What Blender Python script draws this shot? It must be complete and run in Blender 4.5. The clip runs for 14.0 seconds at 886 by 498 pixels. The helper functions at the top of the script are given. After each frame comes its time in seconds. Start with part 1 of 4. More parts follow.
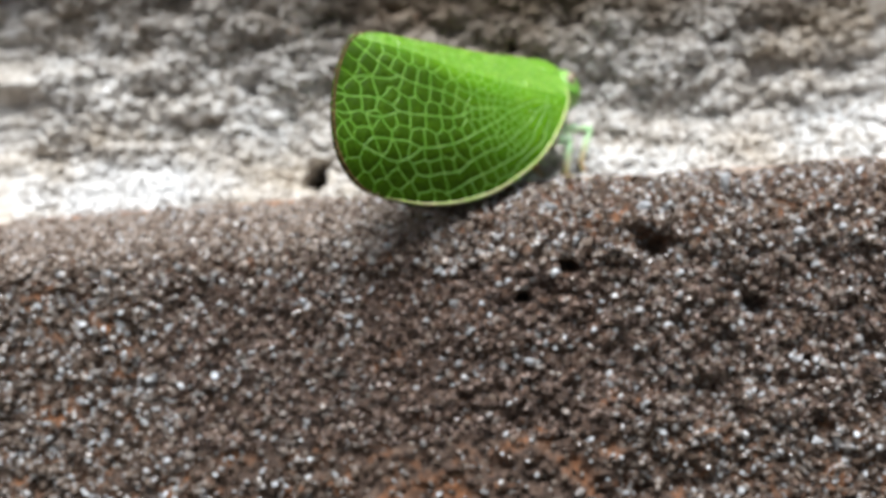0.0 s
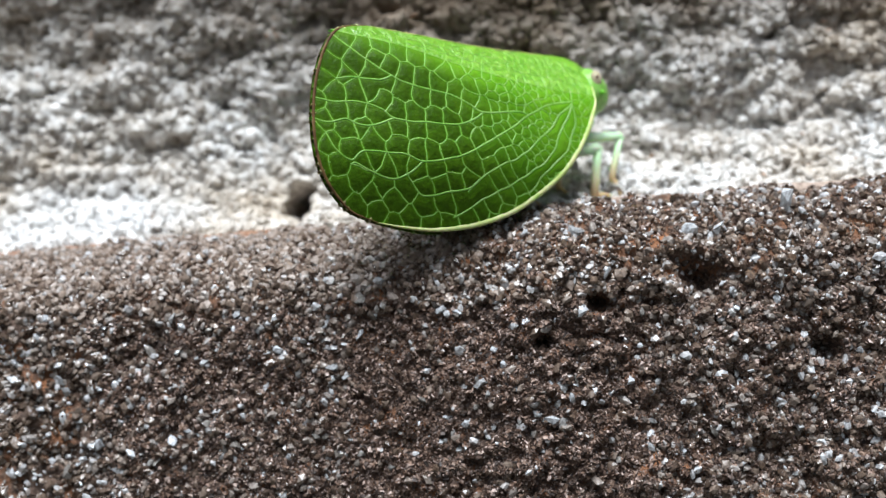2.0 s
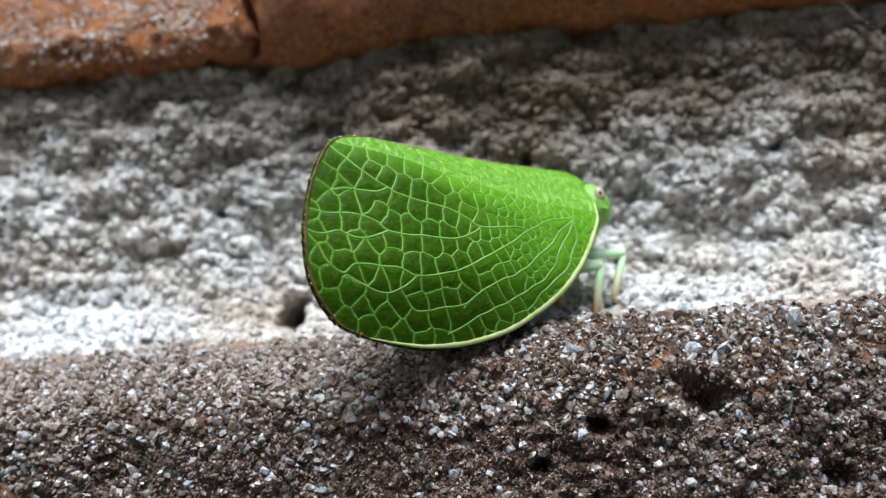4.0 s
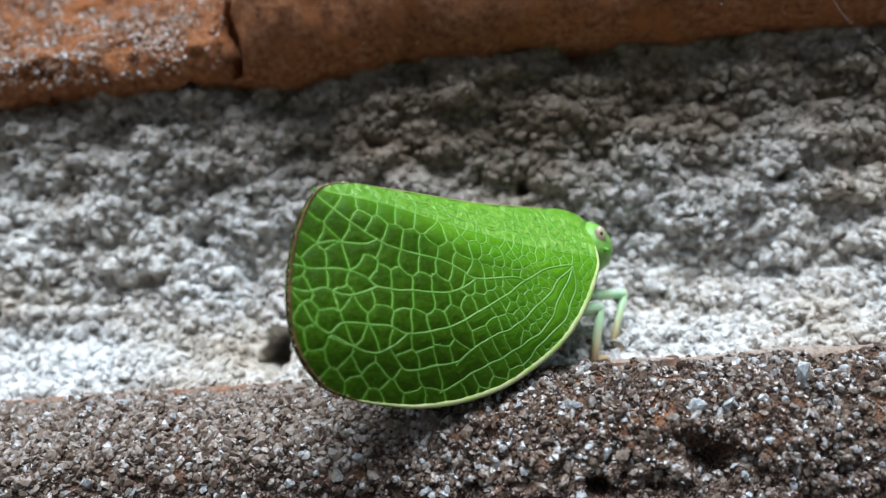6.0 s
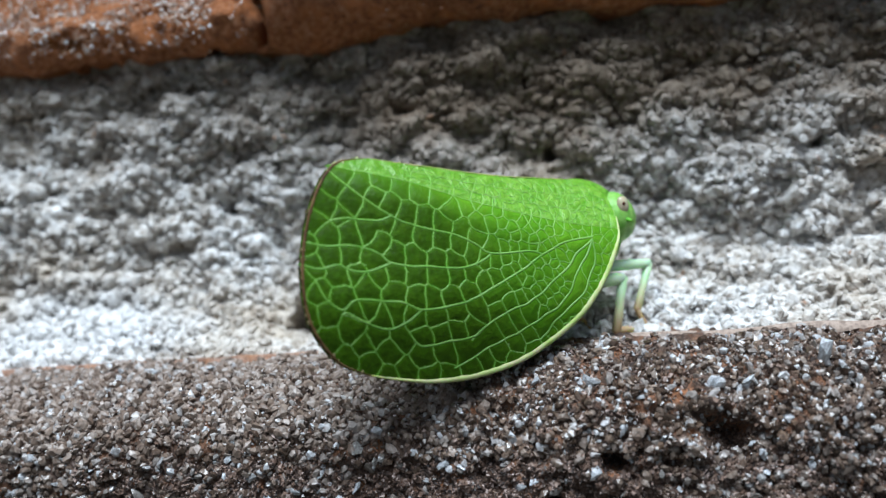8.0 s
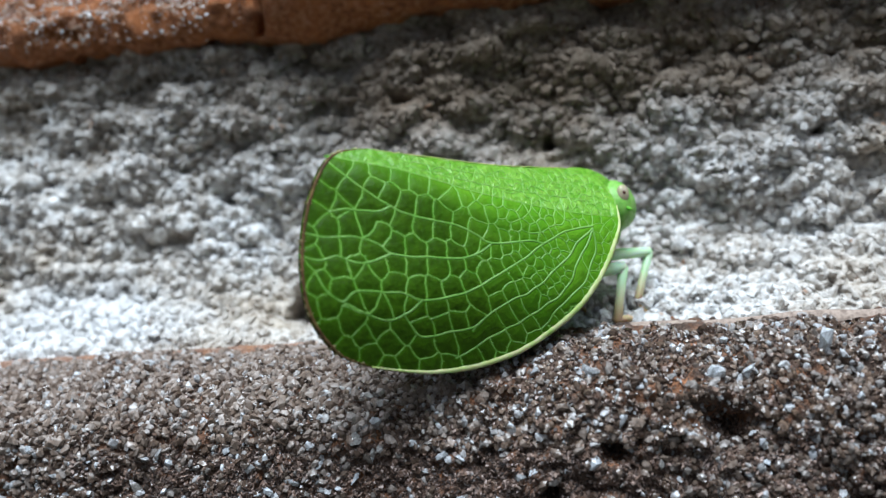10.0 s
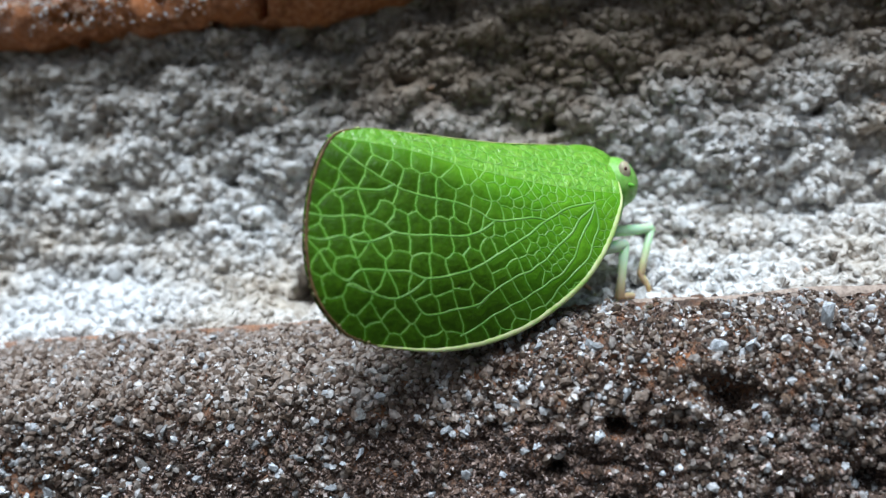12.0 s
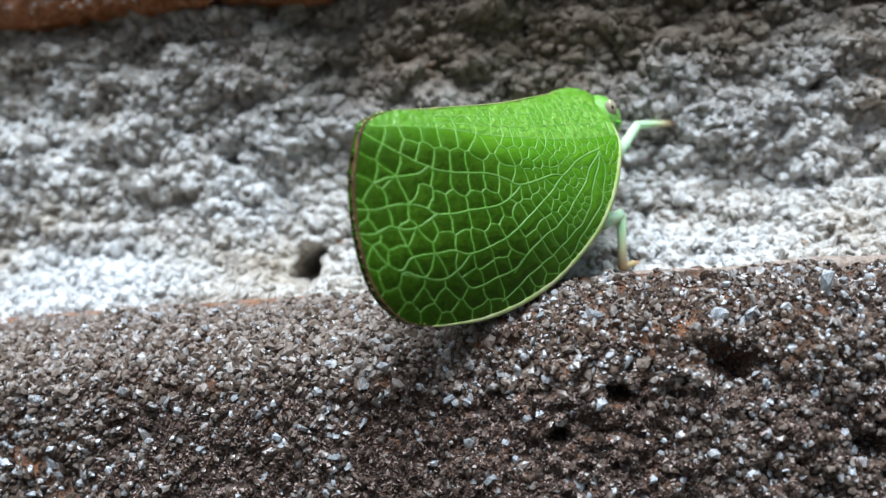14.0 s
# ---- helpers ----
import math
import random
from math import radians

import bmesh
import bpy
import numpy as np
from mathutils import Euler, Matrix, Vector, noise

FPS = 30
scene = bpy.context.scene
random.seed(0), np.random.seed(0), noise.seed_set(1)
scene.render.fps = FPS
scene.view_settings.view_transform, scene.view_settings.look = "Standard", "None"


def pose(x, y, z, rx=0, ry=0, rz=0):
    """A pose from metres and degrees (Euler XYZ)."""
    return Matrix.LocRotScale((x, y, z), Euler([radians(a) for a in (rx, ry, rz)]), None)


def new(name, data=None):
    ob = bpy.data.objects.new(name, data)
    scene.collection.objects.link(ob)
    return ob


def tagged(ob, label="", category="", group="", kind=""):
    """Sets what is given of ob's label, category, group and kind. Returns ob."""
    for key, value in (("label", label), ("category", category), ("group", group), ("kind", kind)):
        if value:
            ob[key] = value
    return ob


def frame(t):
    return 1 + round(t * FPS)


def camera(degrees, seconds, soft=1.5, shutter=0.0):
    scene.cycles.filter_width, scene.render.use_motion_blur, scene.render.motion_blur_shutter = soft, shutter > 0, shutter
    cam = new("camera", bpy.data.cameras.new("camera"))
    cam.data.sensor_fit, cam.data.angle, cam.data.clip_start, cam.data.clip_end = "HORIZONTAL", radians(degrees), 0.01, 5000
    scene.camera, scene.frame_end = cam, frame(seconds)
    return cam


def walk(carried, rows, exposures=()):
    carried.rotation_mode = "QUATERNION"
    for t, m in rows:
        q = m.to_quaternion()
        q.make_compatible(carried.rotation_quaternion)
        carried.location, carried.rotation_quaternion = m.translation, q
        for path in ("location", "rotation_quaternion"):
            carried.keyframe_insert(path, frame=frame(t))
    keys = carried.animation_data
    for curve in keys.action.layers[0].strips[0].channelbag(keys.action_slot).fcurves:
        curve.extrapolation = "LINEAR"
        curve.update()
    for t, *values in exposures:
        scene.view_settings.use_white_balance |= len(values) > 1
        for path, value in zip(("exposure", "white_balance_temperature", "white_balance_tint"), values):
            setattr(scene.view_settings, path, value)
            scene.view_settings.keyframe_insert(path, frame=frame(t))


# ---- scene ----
# The plan is drawn in millimetres and built at true size. x runs along the wall, y into it, z up;
# the origin lies on the brick ledge.
MM = 0.001


def mm_pose(x, y, z, rx=0, ry=0, rz=0):
    return pose(x * MM, y * MM, z * MM, rx, ry, rz)


# ---- camera ----
cam = camera(45.0, 14.0, soft=1.3)
cam.data.dof.use_dof = True
cam.data.dof.focus_distance = 0.0325
cam.data.dof.aperture_fstop = 60.0
CAMERA_ROWS = [
    (0.0, 2.498, -43.721, -3.239, 91.00, 3.81, 3.69),
    (0.5, 3.302, -40.894, -1.030, 90.88, 4.03, 4.01),
    (1.0, 2.741, -40.143, -0.977, 91.63, 4.14, 4.02),
    (1.5, 3.429, -35.980, -2.332, 92.92, 4.20, 4.76),
    (2.0, 2.376, -36.555, -3.427, 93.42, 4.45, 4.44),
    (2.5, 2.907, -35.566, -1.874, 95.82, 3.80, 4.78),
    (5.0, 2.874, -35.567, -2.935, 98.47, 4.25, 4.97),
    (5.5, 2.889, -34.800, -1.749, 97.41, 4.54, 4.58),
    (6.0, 2.910, -34.140, 0.273, 96.21, 3.83, 4.51),
    (6.5, 3.292, -34.447, 0.450, 95.32, 3.50, 5.67),
    (7.0, 3.893, -34.289, 0.979, 94.11, 3.68, 6.87),
    (7.5, 4.303, -33.903, 1.533, 92.83, 3.82, 7.62),
    (8.0, 4.324, -34.035, 1.489, 92.78, 3.71, 7.85),
    (10.5, 4.401, -33.813, 1.473, 92.21, 3.91, 7.94),
    (11.0, 4.377, -33.827, 1.469, 92.22, 3.95, 7.89),
    (11.5, 4.249, -33.967, 1.159, 92.29, 3.82, 7.89),
    (12.0, 4.114, -34.030, 0.622, 92.51, 3.95, 7.73),
    (12.5, 3.933, -34.033, 0.555, 92.40, 4.00, 7.46),
    (13.0, 3.992, -34.004, 0.410, 92.50, 4.10, 7.49),
    (13.5, 3.886, -34.143, -0.133, 92.51, 4.17, 7.42),
    (14.0, 3.785, -34.235, -0.277, 92.52, 4.09, 7.34),]
# Seconds, stops, white balance: the film's own camera settles from warm to cool.
EXPOSURES = [(0.0, 0.5, 6090, 9), (0.5, 0.54, 6070, 9), (1.0, 0.35, 5980, 9), (1.5, 0.21, 5920, 8), (2.0, 0.56, 5840, 7), (2.5, 0.44, 5780, 7), (5.0, 0.38, 5590, 6), (5.5, 0.29, 5550, 5), (6.5, 0.18, 5450, 4.5), (7.5, 0.2, 5390, 4), (10.5, 0.24, 5390, 4), (14.0, 0.33, 5390, 4)]
walk(cam, [(t, mm_pose(*row)) for t, *row in CAMERA_ROWS], EXPOSURES)

# ---- light: bright overcast daylight from above and in front of the wall ----
SUN_ELEVATION, SUN_TURN = 63.0, 4.0
world = bpy.data.worlds.new("overcast_sky")
scene.world = world
world.use_nodes = True
sky = world.node_tree.nodes.new("ShaderNodeTexSky")
sky.sky_type = "NISHITA"
sky.sun_disc = False
sky.sun_elevation = radians(SUN_ELEVATION)
sky.sun_rotation = radians(180 + SUN_TURN)
sky.air_density, sky.dust_density, sky.ozone_density = 1.0, 3.0, 1.0
cloud = world.node_tree.nodes.new("ShaderNodeHueSaturation")
cloud.inputs["Saturation"].default_value = 0.45
world.node_tree.links.new(sky.outputs["Color"], cloud.inputs["Color"])
world.node_tree.links.new(cloud.outputs["Color"], world.node_tree.nodes["Background"].inputs["Color"])
world.node_tree.nodes["Background"].inputs["Strength"].default_value = 0.05
sun = new("sun", bpy.data.lights.new("sun", "SUN"))
sun.data.energy = 4.9
sun.data.angle = radians(36)
sun.data.color = (1.0, 0.985, 0.96)
sun.matrix_world = pose(0, 0, 1.0, 90 - SUN_ELEVATION, 0, SUN_TURN)


# ---- helpers ----
def part(name, made, material, parent=None, label="", smooth=False):
    """Links (vertices in mm, faces) as one mesh object, under parent if given."""
    verts, faces = made[0], made[1]
    mesh = bpy.data.meshes.new(name)
    mesh.from_pydata([tuple(v) for v in np.asarray(verts, float) * MM], [], faces)
    if len(made) > 2:
        layer = mesh.attributes.new("tone", "FLOAT", "POINT")
        layer.data.foreach_set("value", np.asarray(made[2], np.float32))
    mesh.polygons.foreach_set("use_smooth", [smooth] * len(mesh.polygons))
    mesh.materials.append(material)
    mesh.update()
    ob = new(name, mesh)
    ob.parent = parent
    if label:
        ob["label"] = label
    return ob


def merged(pieces):
    verts, faces, start = [], [], 0
    for v, f in pieces:
        verts.append(np.asarray(v, float))
        faces += [tuple(i + start for i in face) for face in f]
        start += len(v)
    return np.concatenate(verts), faces


def grid_faces(rows, cols, loop=False):
    faces = []
    for r in range(rows if loop else rows - 1):
        a, b = r * cols, ((r + 1) % rows) * cols
        faces += [(a + c, a + c + 1, b + c + 1, b + c) for c in range(cols - 1)]
    return faces


def tube(path, radii, sides=8, flat=1.0):
    """A tapering tube with rounded ends along a path."""
    path = [Vector(p) for p in path]
    tangents = [(path[min(i + 1, len(path) - 1)] - path[max(i - 1, 0)]).normalized() for i in range(len(path))]
    points, sizes, ways = [path[0] - tangents[0] * radii[0] * 0.6], [radii[0] * 0.45], [tangents[0]]
    for p, r, w in zip(path, radii, tangents):
        points.append(p), sizes.append(r), ways.append(w)
    points.append(path[-1] + tangents[-1] * radii[-1] * 0.6), sizes.append(radii[-1] * 0.45), ways.append(tangents[-1])
    side = Vector((0, 1, 0)) if abs(ways[0].y) < 0.9 else Vector((1, 0, 0))
    verts = []
    for p, r, w in zip(points, sizes, ways):
        a = (side - w * side.dot(w)).normalized()
        b = w.cross(a)
        verts += [p + (a * math.cos(k * math.tau / sides) * flat + b * math.sin(k * math.tau / sides)) * r for k in range(sides)]
    n = len(points)
    faces = [(r * sides + k, r * sides + (k + 1) % sides, (r + 1) * sides + (k + 1) % sides, (r + 1) * sides + k) for r in range(n - 1) for k in range(sides)]
    faces += [tuple(reversed(range(sides))), tuple(range((n - 1) * sides, n * sides))]
    return [tuple(v) for v in verts], faces


def blob(centre, radii, rings=14, sides=20, bend=None):
    """A rounded form: an ellipsoid whose points may be shifted by bend(p)."""
    verts = []
    for r in range(rings + 1):
        a = math.pi * r / rings
        for k in range(sides):
            b = math.tau * k / sides
            p = Vector((math.sin(a) * math.cos(b), math.sin(a) * math.sin(b), math.cos(a)))
            p = bend(p) if bend else p
            verts.append((centre[0] + radii[0] * p[0], centre[1] + radii[1] * p[1], centre[2] + radii[2] * p[2]))
    faces = [(r * sides + k, (r + 1) * sides + k, (r + 1) * sides + (k + 1) % sides, r * sides + (k + 1) % sides) for r in range(rings) for k in range(sides)]
    return verts, faces


def smooth_curve(points, steps):
    """Catmull-Rom points through control points."""
    p = np.asarray(points, float)
    p = np.concatenate([[2 * p[0] - p[1]], p, [2 * p[-1] - p[-2]]])
    out = []
    for i in range(1, len(p) - 2):
        for t in np.linspace(0, 1, steps, endpoint=False):
            a, b, c, d = p[i - 1], p[i], p[i + 1], p[i + 2]
            out.append(0.5 * (2 * b + (c - a) * t + (2 * a - 5 * b + 4 * c - d) * t * t + (3 * b - a - 3 * c + d) * t ** 3))
    out.append(p[-2])
    return np.array(out)


NOISE_TABLES = [np.random.default_rng(40 + k).uniform(-1, 1, (256, 256)) for k in range(32)]


def ramp_noise(x, y, scale, seed):
    """Smooth noise over arrays of places, about -1 to 1."""
    table = NOISE_TABLES[seed]
    u, v = np.asarray(x) / scale + 1000.37, np.asarray(y) / scale + 1000.71
    i, j = np.floor(u).astype(int), np.floor(v).astype(int)
    a, b = u - i, v - j
    a, b = a * a * (3 - 2 * a), b * b * (3 - 2 * b)
    g = lambda m, n: table[m % 256, n % 256]
    return (g(i, j) * (1 - a) + g(i + 1, j) * a) * (1 - b) + (g(i, j + 1) * (1 - a) + g(i + 1, j + 1) * a) * b


# ---- materials ----
def nodes_of(name):
    m = bpy.data.materials.new(name)
    m.use_nodes = True
    tree = m.node_tree
    return m, tree, tree.nodes["Principled BSDF"]


def add(tree, kind, **values):
    node = tree.nodes.new(kind)
    for key, value in values.items():
        node.inputs[key.replace("_", " ")].default_value = value
    return node


def colours(tree, factor, stops):
    node = tree.nodes.new("ShaderNodeValToRGB")
    ramp = node.color_ramp
    while len(ramp.elements) < len(stops):
        ramp.elements.new(0.5)
    for e, (p, c) in zip(ramp.elements, stops):
        e.position, e.color = p, (*c, 1)
    tree.links.new(factor, node.inputs["Fac"])
    return node.outputs["Color"]


def mix(tree, factor, a, b, blend="MIX"):
    node = tree.nodes.new("ShaderNodeMix")
    node.data_type, node.blend_type = "RGBA", blend
    for socket, value in ((node.inputs[0], factor), (node.inputs[6], a), (node.inputs[7], b)):
        if isinstance(value, (int, float)):
            socket.default_value = value
        elif isinstance(value, tuple):
            socket.default_value = (*value, 1)
        else:
            tree.links.new(value, socket)
    return node.outputs[2]


def place_mm(tree):
    """Object coordinates in millimetres."""
    coord, scale = tree.nodes.new("ShaderNodeTexCoord"), tree.nodes.new("ShaderNodeVectorMath")
    scale.operation = "SCALE"
    scale.inputs["Scale"].default_value = 1000.0
    tree.links.new(coord.outputs["Object"], scale.inputs[0])
    return scale.outputs[0]


def noise_at(tree, vector, scale, detail=4.0, rough=0.6):
    node = add(tree, "ShaderNodeTexNoise", Scale=scale, Detail=detail, Roughness=rough)
    tree.links.new(vector, node.inputs["Vector"])
    return node.outputs["Fac"]


def bump(tree, shader, height, strength, distance):
    node = add(tree, "ShaderNodeBump", Strength=strength, Distance=distance * MM)
    tree.links.new(height, node.inputs["Height"])
    tree.links.new(node.outputs["Normal"], shader.inputs["Normal"])


def brick_material(name, dark, mid, warm, orange):
    m, tree, shader = nodes_of(name)
    at = place_mm(tree)
    fine, patch, big = noise_at(tree, at, 4.0, 6), noise_at(tree, at, 0.95, 5), noise_at(tree, at, 0.16, 3)
    base = colours(tree, fine, [(0.3, dark), (0.5, mid), (0.68, warm)])
    spots = colours(tree, patch, [(0.5, (0, 0, 0)), (0.7, (1, 1, 1))])
    shade = mix(tree, spots, base, orange)
    shade = mix(tree, 0.5, shade, colours(tree, big, [(0.35, (0.55, 0.55, 0.55)), (0.65, (1, 1, 1))]), "MULTIPLY")
    tree.links.new(shade, shader.inputs["Base Color"])
    shader.inputs["Roughness"].default_value = 0.85
    bump(tree, shader, noise_at(tree, at, 9.0, 6, 0.7), 1.0, 0.22)
    return m


def grain_material(name, stops, rough, single, clear=0.0):
    """Sand grains: a tone for each grain, clear ones glossy."""
    m, tree, shader = nodes_of(name)
    if single:
        rand = tree.nodes.new("ShaderNodeObjectInfo").outputs["Random"]
    else:
        rand = tree.nodes.new("ShaderNodeNewGeometry").outputs["Random Per Island"]
    at = place_mm(tree)
    tone = colours(tree, rand, stops)
    cloud = colours(tree, noise_at(tree, at, 7.0, 4), [(0.32, (0.42, 0.38, 0.35)), (0.62, (1, 1, 1))])
    tree.links.new(mix(tree, 0.9, tone, cloud, "MULTIPLY"), shader.inputs["Base Color"])
    shader.inputs["Roughness"].default_value = rough
    shader.inputs["Specular IOR Level"].default_value = 0.6
    shader.inputs["Transmission Weight"].default_value = clear
    bump(tree, shader, noise_at(tree, at, 14.0, 3), 0.35, 0.04)
    return m


def mortar_material():
    m, tree, shader = nodes_of("cement_mortar")
    at = place_mm(tree)
    grain = colours(tree, noise_at(tree, at, 3.4, 5, 0.6), [(0.3, (0.17, 0.135, 0.105)), (0.43, (0.46, 0.432, 0.395)), (0.62, (0.73, 0.728, 0.72))])
    stain = colours(tree, noise_at(tree, at, 0.12, 5, 0.65), [(0.42, (0, 0, 0)), (0.66, (1, 1, 1))])
    shade = mix(tree, stain, grain, mix(tree, 1.0, grain, (0.7, 0.61, 0.5), "MULTIPLY"))
    # ragged brown patch: dirt, with shade below the upper brick put into its colour
    gap, size = tree.nodes.new("ShaderNodeVectorMath"), tree.nodes.new("ShaderNodeVectorMath")
    gap.operation, size.operation = "MULTIPLY_ADD", "LENGTH"
    gap.inputs[1].default_value, gap.inputs[2].default_value = (0.042, 0.0, 0.19), (-0.2, 0.0, -1.85)
    tree.links.new(at, gap.inputs[0])
    tree.links.new(gap.outputs[0], size.inputs[0])
    ragged = add(tree, "ShaderNodeMath")
    ragged.operation = "ADD"
    ragged.use_clamp = False
    tree.links.new(size.outputs["Value"], ragged.inputs[0])
    tree.links.new(noise_at(tree, at, 0.45, 5, 0.7), ragged.inputs[1])
    half = add(tree, "ShaderNodeMath")
    half.operation = "MULTIPLY"
    half.inputs[1].default_value = 0.5
    tree.links.new(ragged.outputs[0], half.inputs[0])
    patch = colours(tree, half.outputs[0], [(0.4, (1, 1, 1)), (0.8, (0, 0, 0))])
    shade = mix(tree, patch, shade, mix(tree, 1.0, shade, (0.33, 0.265, 0.2), "MULTIPLY"))
    # light on the low, upturned mortar at one end, painted as a pale patch
    low_gap, reach = tree.nodes.new("ShaderNodeVectorMath"), tree.nodes.new("ShaderNodeVectorMath")
    low_gap.operation, reach.operation = "MULTIPLY_ADD", "LENGTH"
    low_gap.inputs[1].default_value, low_gap.inputs[2].default_value = (0.09, 0.0, 0.26), (1.35, 0.0, -0.35)
    tree.links.new(at, low_gap.inputs[0])
    tree.links.new(low_gap.outputs[0], reach.inputs[0])
    uneven = add(tree, "ShaderNodeMath")
    uneven.operation = "ADD"
    tree.links.new(reach.outputs["Value"], uneven.inputs[0])
    tree.links.new(noise_at(tree, at, 0.6, 5, 0.7), uneven.inputs[1])
    low_light = colours(tree, uneven.outputs[0], [(0.7, (0.4, 0.4, 0.4)), (1.05, (0, 0, 0))])
    shade = mix(tree, low_light, shade, (0.82, 0.84, 0.86))
    specks = colours(tree, noise_at(tree, at, 1.3, 2), [(0.7, (0, 0, 0)), (0.76, (1, 1, 1))])
    tree.links.new(mix(tree, specks, shade, (0.34, 0.2, 0.12)), shader.inputs["Base Color"])
    shader.inputs["Roughness"].default_value = 0.9
    bump(tree, shader, noise_at(tree, at, 6.0, 6, 0.7), 0.6, 0.08)
    return m


def skin_material(name, a, b, scale, rough=0.42, soft=0.25, tone=None, relief=0.3, coat=0.0, speck=None, gloss=0.1):
    """Insect cuticle: two tones, slightly waxy; tone: colour of what the mesh marks as pigment and painted shading."""
    m, tree, shader = nodes_of(name)
    at = place_mm(tree)
    shade = colours(tree, noise_at(tree, at, scale, 4), [(0.35, a), (0.65, b)])
    if tone:
        mark = tree.nodes.new("ShaderNodeAttribute")
        mark.attribute_name = "tone"
        rim = noise_at(tree, at, 6.0, 3)
        sharp = add(tree, "ShaderNodeMath")
        sharp.operation = "MULTIPLY"
        tree.links.new(mark.outputs["Fac"], sharp.inputs[0])
        tree.links.new(colours(tree, rim, [(0.25, (0.82, 0.82, 0.82)), (0.6, (1, 1, 1))]), sharp.inputs[1])
        shade = mix(tree, sharp.outputs[0], shade, tone)
    if speck:
        dots = colours(tree, noise_at(tree, at, 3.4, 3, 0.5), [(0.5, (0, 0, 0)), (0.75, (0.45, 0.45, 0.45))])
        shade = mix(tree, dots, shade, speck)
    tree.links.new(shade, shader.inputs["Base Color"])
    shader.inputs["Roughness"].default_value = rough
    shader.inputs["Subsurface Weight"].default_value = soft
    shader.inputs["Subsurface Radius"].default_value = (0.5, 1.0, 0.25)
    shader.inputs["Subsurface Scale"].default_value = 0.3 * MM
    shader.inputs["Coat Weight"].default_value = coat
    shader.inputs["Specular IOR Level"].default_value = gloss
    bump(tree, shader, noise_at(tree, at, 9.0 if relief < 3 else 3.4, 4), min(relief, 1.0), 0.03 * max(relief, 1.0))
    return m


BRICK = brick_material("sand_faced_brick", (0.038, 0.024, 0.017), (0.13, 0.08, 0.056), (0.26, 0.175, 0.125), (0.42, 0.175, 0.07))
RED_BRICK = brick_material("orange_brick", (0.15, 0.045, 0.012), (0.39, 0.135, 0.035), (0.52, 0.24, 0.11), (0.48, 0.155, 0.03))
BARE_EDGE = brick_material("pale_orange_edge", (0.26, 0.13, 0.08), (0.46, 0.27, 0.18), (0.58, 0.42, 0.33), (0.5, 0.24, 0.11))
GRAIN_STOPS = [(0.0, (0.07, 0.046, 0.033)), (0.28, (0.17, 0.118, 0.085)), (0.56, (0.31, 0.24, 0.19)), (0.8, (0.46, 0.41, 0.37)), (0.92, (0.72, 0.73, 0.75)), (1.0, (0.92, 0.95, 0.98))]
PALE_STOPS = [(0.0, (0.34, 0.15, 0.065)), (0.4, (0.44, 0.27, 0.17)), (0.75, (0.52, 0.44, 0.37)), (1.0, (0.78, 0.78, 0.79))]
GRAINS = grain_material("sand_grains", GRAIN_STOPS, 0.22, False, 0.3)
GRAIN = grain_material("quartz_grain", [(0.0, (0.24, 0.2, 0.17)), (0.4, (0.42, 0.4, 0.37)), (0.75, (0.62, 0.64, 0.66)), (0.95, (0.86, 0.9, 0.95))], 0.12, True, 0.35)
LIT_SHOULDER_GRAINS = grain_material("lit_shoulder_sand", [(0.0, (0.17, 0.115, 0.08)), (0.5, (0.32, 0.245, 0.19)), (0.9, (0.46, 0.39, 0.34)), (1.0, (0.66, 0.64, 0.62))], 0.45, False, 0.15)
CRUMBS = grain_material("brick_crumbs", [(0.0, (0.024, 0.015, 0.011)), (0.45, (0.11, 0.064, 0.043)), (0.8, (0.27, 0.175, 0.125)), (1.0, (0.6, 0.48, 0.43))], 0.6, False)
PALE_GRAINS = grain_material("pale_sand_grains", PALE_STOPS, 0.5, False)
BAND_GRAINS = grain_material("pale_brown_sand", [(0.0, (0.2, 0.13, 0.085)), (0.4, (0.36, 0.265, 0.2)), (0.75, (0.5, 0.44, 0.39)), (1.0, (0.84, 0.86, 0.89))], 0.25, False, 0.25)
CLEAR_GRAIN = grain_material("clear_quartz", [(0.0, (0.72, 0.75, 0.78)), (1.0, (0.9, 0.94, 0.98))], 0.08, True, 0.35)
MORTAR = mortar_material()
MEMBRANE = skin_material("green_wing_membrane", (0.1, 0.285, 0.005), (0.145, 0.345, 0.01), 0.9, 0.4, 0.08, (0.029, 0.067, 0.001), 1.0, 0.0, (0.07, 0.15, 0.002), 0.12)
# clavus green is paler partly for light from above; specks stand in for glints
CLAVUS = skin_material("light_green_clavus", (0.12, 0.325, 0.008), (0.23, 0.455, 0.045), 4.0, 0.28, 0.1, (0.085, 0.235, 0.003), 5.0, 0.3, (0.27, 0.49, 0.06), 0.5)
VEIN = skin_material("pale_green_vein", (0.175, 0.405, 0.05), (0.255, 0.49, 0.1), 2.0, 0.4, 0.3, gloss=0.3)
MARGIN = skin_material("cream_wing_margin", (0.36, 0.5, 0.12), (0.58, 0.6, 0.3), 1.5, 0.45, 0.3)
FLECK = skin_material("tan_fleck", (0.18, 0.16, 0.06), (0.34, 0.31, 0.15), 2.5, 0.45, 0.2)
RIDGE = skin_material("tan_green_ridge", (0.16, 0.26, 0.05), (0.36, 0.36, 0.14), 2.0, 0.4, 0.2)
BROWN_MARGIN = skin_material("brown_wing_margin", (0.06, 0.03, 0.015), (0.16, 0.1, 0.04), 2.4, 0.5, 0.1)
